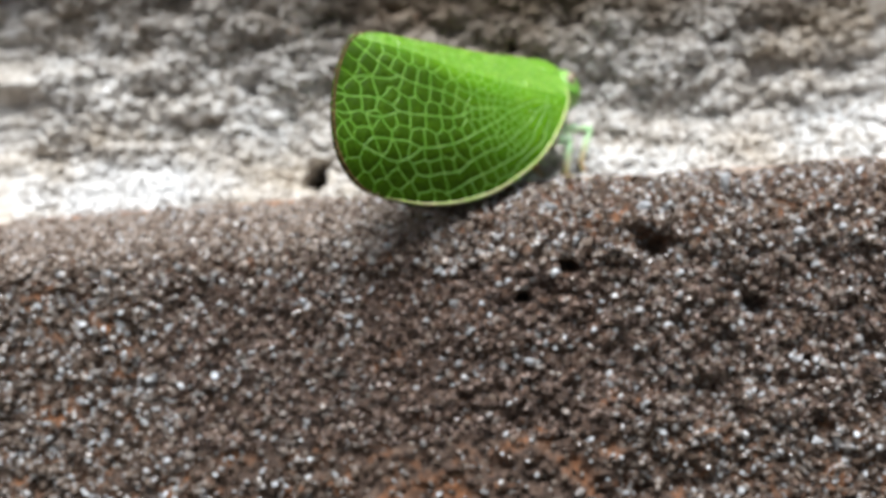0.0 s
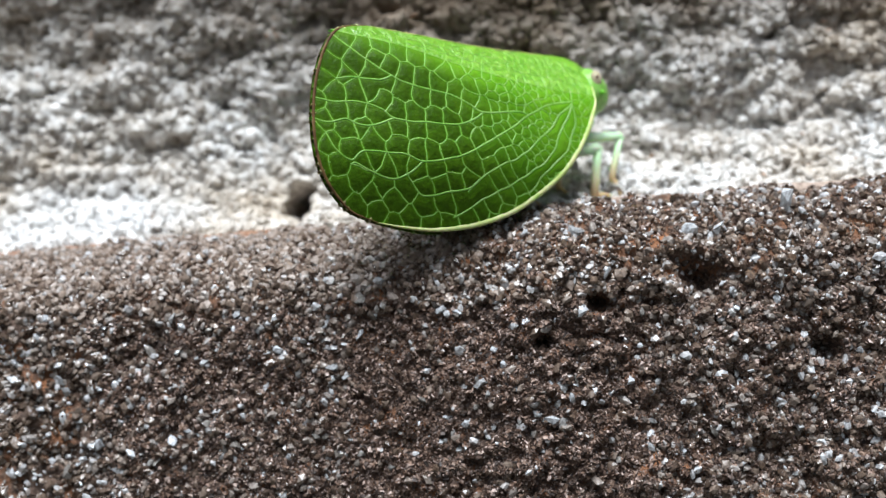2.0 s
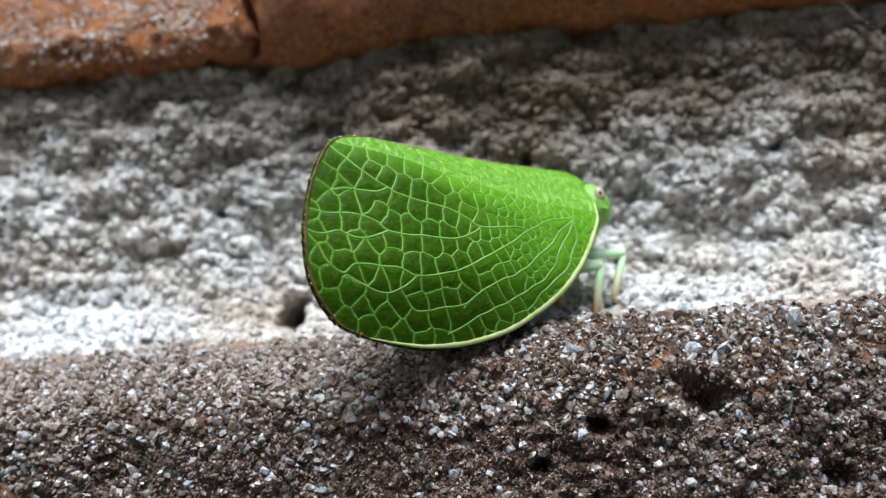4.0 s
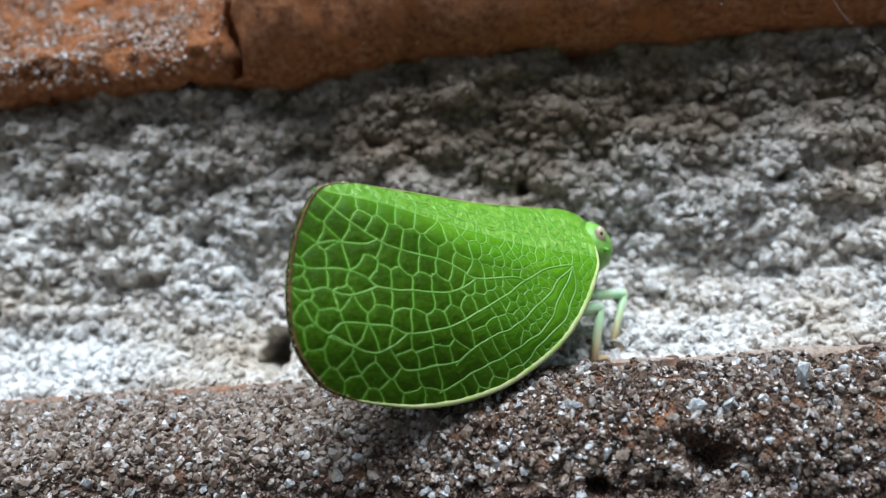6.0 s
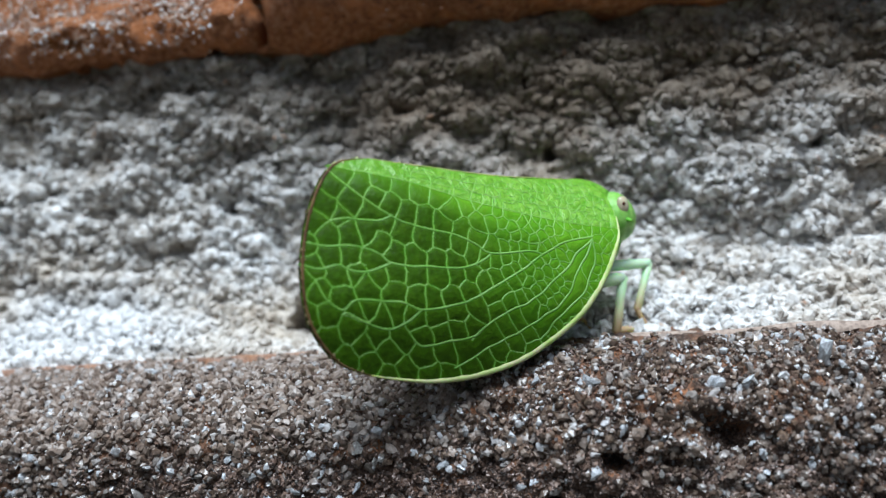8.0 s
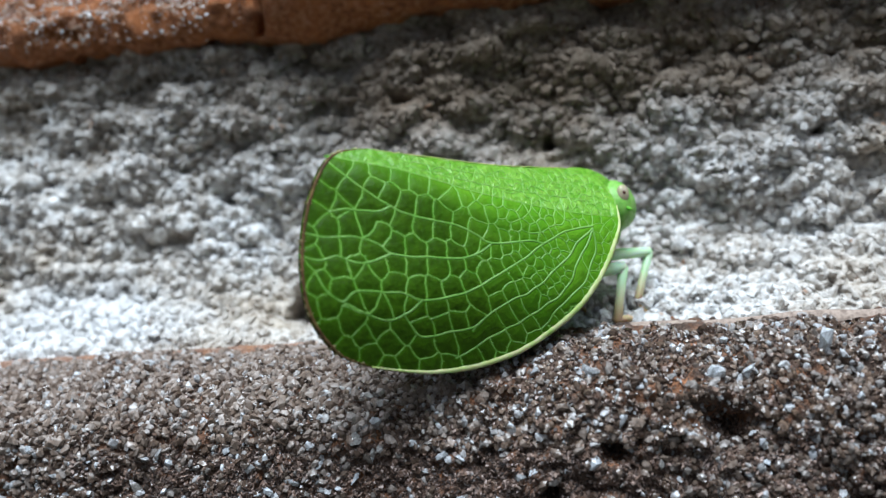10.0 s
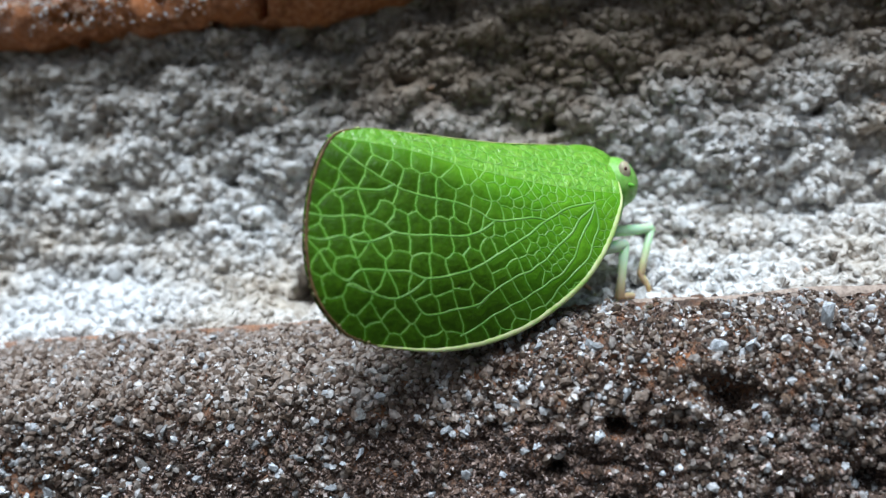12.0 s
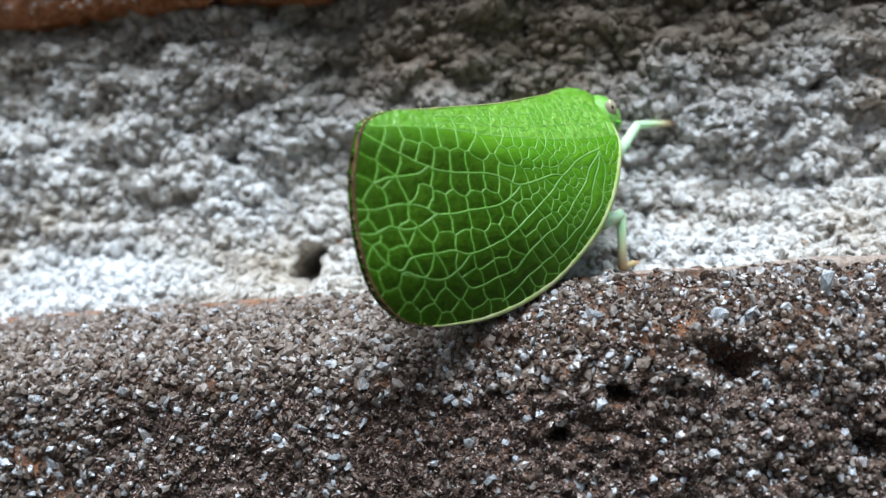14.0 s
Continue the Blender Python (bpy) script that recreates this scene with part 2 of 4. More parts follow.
BODY = skin_material("green_cuticle", (0.11, 0.34, 0.018), (0.19, 0.44, 0.05), 4.0, 0.45, 0.25, None, 1.0)
LEG = skin_material("pale_green_leg", (0.56, 0.79, 0.48), (0.67, 0.86, 0.59), 1.6, 0.35, 0.5)
FOOT = skin_material("tan_leg", (0.46, 0.32, 0.15), (0.58, 0.43, 0.24), 3.0, 0.4, 0.4)
FACE = skin_material("light_green_face", (0.18, 0.41, 0.05), (0.28, 0.51, 0.11), 3.5, 0.35, 0.4, None, 0.8, gloss=0.3)
EYE = skin_material("pinkish_eye", (0.36, 0.3, 0.19), (0.47, 0.41, 0.29), 3.0, 0.25, 0.2, None, 0.1, 0.4)
PUPIL = skin_material("dark_pupil", (0.05, 0.02, 0.015), (0.1, 0.03, 0.02), 3.0, 0.2, 0.0, None, 0.0, 0.3)
SILK = skin_material("silk_thread", (0.5, 0.5, 0.48), (0.6, 0.6, 0.6), 3.0, 0.3, 0.0)
SMEAR = grain_material("mortar_smear", [(0.0, (0.36, 0.27, 0.21)), (1.0, (0.44, 0.35, 0.28))], 0.8, True)
PLAIN = brick_material("distant_wall", (0.10, 0.055, 0.035), (0.18, 0.1, 0.065), (0.24, 0.15, 0.1), (0.24, 0.12, 0.07))
GROUND = brick_material("bare_ground", (0.04, 0.035, 0.03), (0.07, 0.06, 0.045), (0.1, 0.09, 0.07), (0.06, 0.07, 0.03))

# ---- lower brick: a ledge with a worn, rounded shoulder ----
def stretch(inner, outer, step, grow=1.5):
    """Even steps from -inner to inner, then widening ones out to outer."""
    mid = list(np.arange(-inner, inner + step / 2, step))
    right, gap = [mid[-1]], step
    while right[-1] < outer:
        gap *= grow
        right.append(min(right[-1] + gap, outer))
    return np.array([-v for v in reversed(right[1:])] + mid + right[1:])


def shoulder_depth(x):
    """How far the worn shoulder reaches back from the face."""
    t = np.clip((np.asarray(x, float) + 4.0) / 9.0, 0, 1)
    return 4.1 - 1.3 * t * t * (3 - 2 * t)


def face_y(x):
    x = np.asarray(x, float)
    return -2.25 - 0.5 * np.exp(-((x - 3.0) / 4.0) ** 2) + 0.06 * np.sin(x * 0.4)


SHOULDER = 2.9  # its height
HOLES = [(7.95, -2.8, 0.8, 0.88), (4.7, -3.5, 0.5, 0.42), (11.6, -5.4, 0.7, 0.5), (2.85, -4.6, 0.45, 0.34)]


def ledge(x, s):
    """The brick's surface: s below 0 down the face, 0 to 1 over the shoulder, past 1 back along the top."""
    x, s = np.broadcast_arrays(np.asarray(x, float), np.asarray(s, float))
    depth, front = shoulder_depth(x), face_y(x)
    a = np.clip(s, 0, 1) * math.pi / 2
    y = front + depth * (1 - np.cos(a)) + np.clip(s - 1, 0, None)
    z = -SHOULDER + SHOULDER * np.sin(a) + np.clip(s, None, 0) - 0.02 * np.clip(s - 1, 0, None) - 0.12 * np.clip(s, 0, 1)
    ny, nz = -np.cos(a) * SHOULDER, np.sin(a) * depth
    n = np.hypot(ny, nz)
    return y, z, ny / n, nz / n


def hole_depth(x, z):
    """0 outside the holes, 1 at their bottom, with ragged rims."""
    ragged = 0.2 * ramp_noise(x, z, 0.5, 4) + 0.08 * ramp_noise(x, z, 0.25, 6)
    return np.max([np.clip(1.1 - np.hypot((x - hx) / w, (z - hz) / h) - ragged, 0, 1) for hx, hz, w, h in HOLES], 0)


def relief(x, y, z):
    """Lumps, fine pits and holes of the brick, along its normal."""
    v = z - 0.6 * y
    bumpy = 0.13 * ramp_noise(x, v, 1.6, 1) + 0.12 * ramp_noise(x, v, 0.6, 2) + 0.14 * ramp_noise(x, v, 0.25, 3)
    rougher = np.clip((x + 3) / 6, 0, 1) * np.clip(-1.2 * z, 0, 1)
    bumpy = bumpy * (1 + 0.55 * rougher) - 0.6 * np.clip(ramp_noise(x, v, 0.45, 5) - 0.4, 0, 1) * rougher
    return bumpy - 1.5 * hole_depth(x, z)


brick_columns = stretch(19, 100, 0.09)
brick_rows = np.concatenate([[-54.0, -40, -28, -20, -15], np.arange(-11.0, -0.05, 0.09), np.linspace(0, 1, 48), np.arange(1.12, 4.6, 0.125), [8.0, 20, 60]])
gx, gs = np.meshgrid(brick_columns, brick_rows)
gy, gz, gny, gnz = ledge(gx, gs)
lift = relief(gx, gy, gz)
shape = np.stack([gx, gy + gny * lift, gz + gnz * lift], -1)
low, high = shape[:1].copy(), shape[-1:].copy()
low[..., 1] = high[..., 1]
shape = np.concatenate([low, shape])
rows_n, cols_n = shape.shape[:2]
brick_faces = grid_faces(rows_n, cols_n, loop=True)
brick_faces += [tuple(r * cols_n for r in range(rows_n)), tuple(r * cols_n + cols_n - 1 for r in reversed(range(rows_n)))]
course_lower = new("brick_course_lower")
tagged(course_lower, "brown sand-faced brick forming a narrow worn ledge", "brick", kind="structure")
lower_brick = part("brick", (shape.reshape(-1, 3), brick_faces), BRICK, course_lower, smooth=True)


ICO_POINTS = np.array([(-1, 1.618, 0), (1, 1.618, 0), (-1, -1.618, 0), (1, -1.618, 0), (0, -1, 1.618), (0, 1, 1.618), (0, -1, -1.618), (0, 1, -1.618), (1.618, 0, -1), (1.618, 0, 1), (-1.618, 0, -1), (-1.618, 0, 1)]) / 1.9


def crystals(rng, sizes):
    """Angular grains about the origin, one for each size: jittered, flattened, turned icosahedra."""
    n = len(sizes)
    pts = ICO_POINTS * rng.uniform(0.72, 1.2, (n, 12, 1)) + rng.uniform(-0.13, 0.13, (n, 12, 3))
    pts = pts * np.stack([rng.uniform(0.8, 1.5, n), rng.uniform(0.65, 1.1, n), rng.uniform(0.45, 0.9, n)], -1)[:, None]
    q = rng.normal(size=(n, 4))
    w, x, y, z = (q / np.linalg.norm(q, axis=1, keepdims=True)).T
    turn = np.stack([1 - 2 * (y * y + z * z), 2 * (x * y - z * w), 2 * (x * z + y * w), 2 * (x * y + z * w), 1 - 2 * (x * x + z * z), 2 * (y * z - x * w), 2 * (x * z - y * w), 2 * (y * z + x * w), 1 - 2 * (x * x + y * y)], -1).reshape(n, 3, 3)
    return np.einsum("nij,nkj->nki", turn, pts) * np.asarray(sizes)[:, None, None] / 2


def heap(rng, places, sizes):
    """All grains as one mesh."""
    verts = (crystals(rng, sizes) + places[:, None]).reshape(-1, 3)
    faces = (np.array(ICO)[None] + 12 * np.arange(len(sizes))[:, None, None]).reshape(-1, 3)
    return verts, faces.tolist()


ICO = [(0, 11, 5), (0, 5, 1), (0, 1, 7), (0, 7, 10), (0, 10, 11), (1, 5, 9), (5, 11, 4), (11, 10, 2), (10, 7, 6), (7, 1, 8), (3, 9, 4), (3, 4, 2), (3, 2, 6), (3, 6, 8), (3, 8, 9), (4, 9, 5), (2, 4, 11), (6, 2, 10), (8, 6, 7), (9, 8, 1)]


def on_brick(x, s, sink):
    y, z, ny, nz = ledge(x, s)
    d = relief(x, y, z) + sink
    return np.stack([x, y + ny * d, z + nz * d], -1)


def scattered_sand(rng, count, small, large):
    x, s = rng.uniform(-18.5, 18.5, count), rng.uniform(-10.5, 4.6, count)
    s = np.where((s > 0) & (s < SHOULDER), s / SHOULDER, np.where(s >= SHOULDER, s - SHOULDER + 1, s))
    bare = (s < 0.85) & (ramp_noise(x, s, 1.3, 9) + 0.25 * np.clip(x / 6, -1, 1) > 0.12) & (rng.uniform(0, 1, count) < 0.3)
    bare = bare | ((s < -0.4) & (x > -11) & (x < 5.5) & (rng.uniform(0, 1, count) < 0.55))
    bare = bare | ((s < 0.05) & (x > -3.5) & (x < 6) & (rng.uniform(0, 1, count) < 0.6))
    bare = bare | ((hole_depth(x, ledge(x, s)[1]) > 0.3) & (rng.uniform(0, 1, count) < 0.7))
    bare = bare | ((x > 2.2) & (s > 0.86)) | ((x < -4.0) & (s > 0.84))
    keep = ~bare & ~((s > 1) & (face_y(x) + shoulder_depth(x) + s - 1 > 2.6))
    x, s = x[keep], s[keep]
    size = small + (large - small) * rng.uniform(0, 1, len(x)) ** 1.8
    return heap(rng, on_brick(x, s, size * 0.08), size)


sand_rng = np.random.default_rng(5)
coat = part("sand_coat", scattered_sand(sand_rng, 34000, 0.08, 0.38), GRAINS, lower_brick, "coat of small grey and brown sand grains")
coat["kind"] = "stuff"
CRUMB_COUNT = 90000
crumb_x = sand_rng.uniform(-12, 17, CRUMB_COUNT)
crumb_s = np.minimum(sand_rng.uniform(-7, 0.95, CRUMB_COUNT), np.where(crumb_x > 2, 0.84, 0.95))
crumb_size = 0.05 + 0.12 * sand_rng.uniform(0, 1, CRUMB_COUNT) ** 2
crumb_at = on_brick(crumb_x, crumb_s, 0.03)
turned = np.clip(sand_rng.normal(size=(CRUMB_COUNT, 3, 3)), -1.3, 1.3) * 0.42
eight = np.concatenate([turned, -turned], 1) * crumb_size[:, None, None]
crumb_faces = (np.array([(0, 1, 2), (0, 2, 4), (0, 4, 5), (0, 5, 1), (3, 2, 1), (3, 4, 2), (3, 5, 4), (3, 1, 5)])[None] + 6 * np.arange(CRUMB_COUNT)[:, None, None]).reshape(-1, 3)
crumbs = part("brick_crumbs", ((eight + crumb_at[:, None]).reshape(-1, 3), crumb_faces.tolist()), CRUMBS, lower_brick, "fine dark brown crumbs of fired clay")
crumbs["kind"] = "stuff"
# paler grains put the light on the upturned shoulder into the sand's colour
worn_x, worn_s = -18.5 + 19.5 * sand_rng.uniform(0, 1, 11000) ** 1.15, 0.9 * sand_rng.uniform(0, 1, 11000) ** 0.6
size = 0.09 + 0.3 * sand_rng.uniform(0, 1, 11000) ** 2
worn = part("sand_bed", heap(sand_rng, on_brick(worn_x, worn_s, size * 0.08), size), LIT_SHOULDER_GRAINS, lower_brick, "sand on the worn rounded shoulder, paler to show light on it")
worn["kind"] = "stuff"

band_x, band_s = sand_rng.uniform(-1, 18.5, 3600), sand_rng.uniform(-0.3, 0.86, 3600)
size = 0.08 + 0.25 * sand_rng.uniform(0, 1, 3600) ** 2
open_face = hole_depth(band_x, ledge(band_x, band_s)[1]) < 0.25
band_x, band_s, size = band_x[open_face], band_s[open_face], size[open_face]
band = part("edge_sand", heap(sand_rng, on_brick(band_x, band_s, size * 0.06), size), BAND_GRAINS, lower_brick, "pale brown sand along the upper edge")
band["kind"] = "stuff"


def ragged_strip(x0, x1, y, z, wide, thick, seed):
    """A thin ragged strip along the ledge."""
    rng = np.random.default_rng(seed)
    xs = np.arange(x0, x1, 0.22)
    w = wide * (0.55 + 0.6 * np.abs(ramp_noise(xs, xs * 0 + seed, 0.9, seed))) * np.clip(np.minimum(xs - x0, x1 - xs) / 1.5, 0.1, 1)
    rows = [np.stack([xs, y(xs) + k * w + rng.uniform(-0.03, 0.03, len(xs)), z(xs) + h * thick * (0.6 + 0.5 * np.abs(ramp_noise(xs, xs * 0, 0.5, seed + 1)))], -1) for k, h in ((-1, -5.0), (-0.75, 0.4), (-0.2, 1.0), (0.4, 0.9), (0.9, 0.4), (1.1, -1.2))]
    return np.concatenate(rows), grid_faces(6, len(xs))


part("bare_edge", ragged_strip(-18.5, -4.2, lambda x: 1.6 + 0.0 * x, lambda x: -0.02 + 0.0 * x, 0.5, 0.12, 15), BARE_EDGE, lower_brick, "bare orange fired edge against the mortar", smooth=True)
part("smear", ragged_strip(2.6, 18.5, lambda x: face_y(x) + shoulder_depth(x) + 0.3, lambda x: -0.02 + 0.004 * (x - 3) + 0.05 * np.sin(x * 1.3), 0.28, 0.07, 17), SMEAR, lower_brick, "thin pale smear of old mortar along the edge", smooth=True)

# ---- mortar joint: rough, hollow, pale cement ----
joint_columns = stretch(19, 100, 0.075)
joint_rows = np.concatenate([[-1.2], np.arange(-0.5, 11.9, 0.075), [12.6]])
jx, jz = np.meshgrid(joint_columns, joint_rows)


def joint_y(x, z):
    base = 5.0 + 0.02 * x
    return base - 2.8 * np.clip(1 - z / 4.4, 0, 1.3) ** 2.3


PITS = [(-5.95, 1.15, 0.85, 0.8), (-13.5, 3.6, 0.3, 0.25), (-9.0, 5.6, 0.4, 0.3), (3.4, 6.6, 0.45, 0.35), (12.5, 6.2, 0.4, 0.3), (7.8, 8.9, 0.5, 0.35), (-2.0, 8.6, 0.45, 0.35), (4.9, 1.5, 0.28, 0.3), (-10.7, 4.1, 0.35, 0.3), (-16.0, 6.5, 0.4, 0.3)]


def pit_depth(x, z):
    return sum(np.clip(1.25 - np.hypot((x - px) / w, (z - pz) / h), 0, 1) for px, pz, w, h in PITS)


def lumpy(x, z):
    """Height of the mortar's surface towards the viewer, before its lumps."""
    h = 0.4 * ramp_noise(x * 0.75, z, 2.1, 11) + 0.58 * ramp_noise(x * 0.55, z, 0.9, 12) + 0.24 * ramp_noise(x, z, 0.4, 13)
    calm = np.clip((-2.0 - x) / 6.0, 0, 1) * np.clip((5.0 - z) / 3.0, 0, 1)
    h = h * (1 - 0.5 * calm)
    px, pz, w, d = PITS[0]
    deep = np.clip(1.25 - np.hypot((x - px) / w, (z - pz) / d), 0, 1)
    return h - 3.8 * deep - np.clip(pit_depth(x, z), 0, 1)


height = lumpy(jx, jz) - 0.32
lump_rng = np.random.default_rng(8)
for _ in range(9500):
    cx, cz, r = lump_rng.uniform(-19, 19), lump_rng.uniform(-0.4, 11.7), 0.1 + 0.42 * lump_rng.uniform() ** 2.2
    if pit_depth(cx, cz) > 0.05:
        continue
    c0, c1 = np.searchsorted(joint_columns, [cx - r * 1.5, cx + r * 1.5])
    r0, r1 = np.searchsorted(joint_rows, [cz - r, cz + r])
    near = ((jx[r0:r1, c0:c1] - cx) / (1.5 * r)) ** 2 + ((jz[r0:r1, c0:c1] - cz) / (r * lump_rng.uniform(0.65, 1.0))) ** 2
    top = float(lumpy(np.array(cx), np.array(cz))) + r * lump_rng.uniform(-0.15, 0.75)
    cap = np.where(near < 1, top - r * 1.5 * (1 - np.sqrt(np.clip(1 - near, 0, 1))), -9)
    height[r0:r1, c0:c1] = np.maximum(height[r0:r1, c0:c1], cap)
height = height + 0.08 * ramp_noise(jx, jz, 0.24, 14) + 0.06 * ramp_noise(jx, jz, 0.13, 15)
front_sheet = np.stack([jx, joint_y(jx, jz) - height, jz], -1)
back_low, back_high = front_sheet[:1].copy(), front_sheet[-1:].copy()
back_low[..., 1], back_high[..., 1] = 60.0, 60.0
joint = np.concatenate([back_low, front_sheet, back_high])
joint_faces = grid_faces(joint.shape[0], joint.shape[1], loop=True)
mortar = part("mortar_joint", (joint.reshape(-1, 3), joint_faces), MORTAR, smooth=True)
tagged(mortar, "rough pale grey cement mortar joint, hollow and pitted", "mortar", kind="structure")
bx, bz = lump_rng.uniform(-18.5, 18.5, 15000), lump_rng.uniform(-0.1, 10.9, 15000)
keep = pit_depth(bx, bz) < 0.05
bx, bz = bx[keep], bz[keep]
size = 0.12 + 0.5 * lump_rng.uniform(0, 1, len(bx)) ** 2.2
column = np.clip(np.searchsorted(joint_columns, bx), 0, len(joint_columns) - 1)
stood = height[np.clip(np.searchsorted(joint_rows, bz), 0, len(joint_rows) - 1), column]
bits = heap(lump_rng, np.stack([bx, joint_y(bx, bz) - stood - size * 0.02, bz], -1), size)
sand = part("mortar_sand", bits, MORTAR, mortar, "loose sand bedded in the cement")
sand["kind"] = "stuff"

# ---- upper brick: orange, with a chipped rounded lower edge ----
upper_columns = stretch(19, 100, 0.1)
upper_rows = np.concatenate([[0.0, 0.35, 0.55], np.linspace(0.7, 1.7, 26), np.arange(1.85, 8.0, 0.16), [10, 14, 20, 35, 56]])


def upper_surface(x, s):
    """From the underside (s below 0.7) round the lower edge and up the face."""
    step = 1 / (1 + np.exp(-(x + 7.0) / 0.18))
    bottom = 11.17 - 0.07 * step + 0.5 * np.clip((x + 6.5) / 7.0, 0, 1)
    front = 2.85 - 0.85 * step
    round_y, round_z = 1.0 + 1.5 * step, 1.15 + 2.45 * step
    a = np.clip(s - 0.7, 0, 1) * math.pi / 2
    y = front + round_y * (1 - np.sin(a)) + np.clip(0.7 - s, 0, None) * 80
    z = bottom + round_z * (1 - np.cos(a)) + np.clip(s - 1.7, 0, None)
    notch = np.exp(-((x + 6.85 + 0.12 * np.sin(3 * z)) / 0.17) ** 4) * np.clip((s - 0.9) * 3, 0, 1)
    y = y + 3.6 * notch
    y = y + (0.85 - 0.7 * step) * np.clip(s - 1.7, 0, 5)
    return y, z, -np.sin(a), -np.cos(a)


ux, us = np.meshgrid(upper_columns, upper_rows)
uy, uz, uny, unz = upper_surface(ux, us)
chipped = 1 / (1 + np.exp((ux + 7.0) / 0.18))
rough = 0.2 * ramp_noise(ux, uz, 2.4, 21) + (0.12 + 0.08 * chipped) * ramp_noise(ux, uz + uy, 0.8, 22) + (0.08 + 0.12 * chipped) * ramp_noise(ux, uz + uy, 0.36, 23)
rough = rough - 0.3 * chipped * np.clip(ramp_noise(ux * 0.6, uz + uy, 0.9, 25) - 0.4, 0, 1)
rough = rough - 0.7 * np.exp(-(((ux + 14.3) / 0.9) ** 2 + ((uz - 11.75) / 0.4) ** 2))
upper = np.stack([ux, uy + uny * rough, uz + unz * rough], -1)
cap_row = upper[-1:].copy()
cap_row[..., 1] = 60
upper = np.concatenate([upper, cap_row])
upper_faces = grid_faces(upper.shape[0], upper.shape[1], loop=True)
course_upper = new("brick_course_upper")
tagged(course_upper, "orange-red brick with a chipped lower edge", "brick", kind="structure")
upper_brick = part("brick", (upper.reshape(-1, 3), upper_faces), RED_BRICK, course_upper, smooth=True)
upper_rng = np.random.default_rng(31)
bx, bs = upper_rng.uniform(-18.5, 18.5, 30000), upper_rng.uniform(0.9, 6.0, 30000)
chance = upper_rng.uniform(0, 1, 30000)
# pale clumps at the chipped end also stand in for sheen on the brick
clump = ramp_noise(bx, bs, 0.8, 24)
keep = (bx < -7.1) & (bs > 1.15) & (chance > 0.3 - 0.9 * clump) | ((bs > 3.2) & (chance > 0.6)) | (chance > 0.975)
bx, bs = bx[keep], bs[keep]
by, bz, bny, bnz = upper_surface(bx, bs)
size = 0.05 + 0.14 * upper_rng.uniform(0, 1, len(bx)) ** 2
bits = heap(upper_rng, np.stack([bx, by + bny * 0.05, bz + bnz * 0.05], -1), size)
sand = part("sand_coat", bits, PALE_GRAINS, upper_brick, "pale sand grains on the brick face, clumped in place of sheen")
sand["kind"] = "stuff"

# ---- the wall beyond, and the ground, both out of view ----
def slab(x0, x1, y0, y1, z0, z1):
    v = [(x, y, z) for x in (x0, x1) for y in (y0, y1) for z in (z0, z1)]
    return v, [(0, 1, 3, 2), (4, 6, 7, 5), (0, 4, 5, 1), (2, 3, 7, 6), (0, 2, 6, 4), (1, 5, 7, 3)]


wall = part("wall_main", merged([slab(-420, 420, 3, 60, 72, 420), slab(-420, 420, -2, 60, -250, -58), slab(-420, -101, 2, 60, -58, 72), slab(101, 420, 2, 60, -58, 72)]), PLAIN)
tagged(wall, "plain brown brick wall round the joint", "wall", kind="structure")
# ground is added out of view, dark so that little light comes from below
ground = part("ground", slab(-900, 900, -1300, 60, -270, -250), GROUND)
tagged(ground, "unseen dark brown ground added below the wall to limit bounced light", "ground", kind="structure")

# ---- the planthopper; x to its head, y to its far side, z up, the origin among its feet ----
HEADING = 30.88
MIDDLE = 0.6  # the plane between its two sides
hopper = new("planthopper")
tagged(hopper, "bright green leaf-shaped planthopper standing on the brick ledge", "insect")

FOLD = np.array([(-8.9, 5.05), (-7.6, 4.8), (-6.05, 4.45), (-5.0, 4.12), (-3.2, 3.66), (-1.3, 3.3), (0.6, 3.1)])
OUTLINE = [(0.47, 3.5), (0.46, 2.91), (0.22, 2.37), (-0.11, 1.84), (-0.67, 1.15), (-1.3, 0.57), (-2.0, 0.1), (-2.86, -0.35), (-3.68, -0.71), (-4.64, -0.97), (-5.56, -1.11), (-6.6, -1.13), (-7.59, -0.99), (-8.39, -0.81), (-9.15, -0.5), (-9.58, -0.09), (-9.91, 0.46), (-10.07, 1.08), (-10.07, 1.86), (-9.96, 2.65), (-9.74, 3.45), (-9.39, 4.26), (-8.95, 4.9), (-8.5, 5.19), (-7.7, 5.28), (-6.67, 5.16), (-5.6, 5.06), (-4.51, 4.94), (-3.38, 4.86), (-2.01, 4.84), (-1.0, 4.82), (-0.2, 4.6), (0.3, 4.1)]
RADIUS_VEIN = [(-0.59, 2.84), (-1.43, 2.71), (-2.4, 2.35), (-3.58, 1.7), (-4.98, 1.12), (-5.74, 0.91), (-6.62, 0.87), (-7.27, 1.11), (-8.43, 1.21), (-8.96, 0.95), (-9.4, 1.28)]
MEDIAN_VEIN = [(-2.4, 2.35), (-2.96, 2.45), (-4.18, 2.4), (-4.61, 2.67), (-5.21, 2.94), (-6.59, 3.26), (-7.17, 3.52), (-7.88, 4.0), (-8.72, 4.73)]
MEDIAN_FORK = [(-4.18, 2.4), (-4.72, 2.08), (-5.55, 1.99), (-6.43, 2.08), (-7.38, 2.2), (-7.75, 2.5), (-8.31, 2.71), (-9.38, 2.74)]
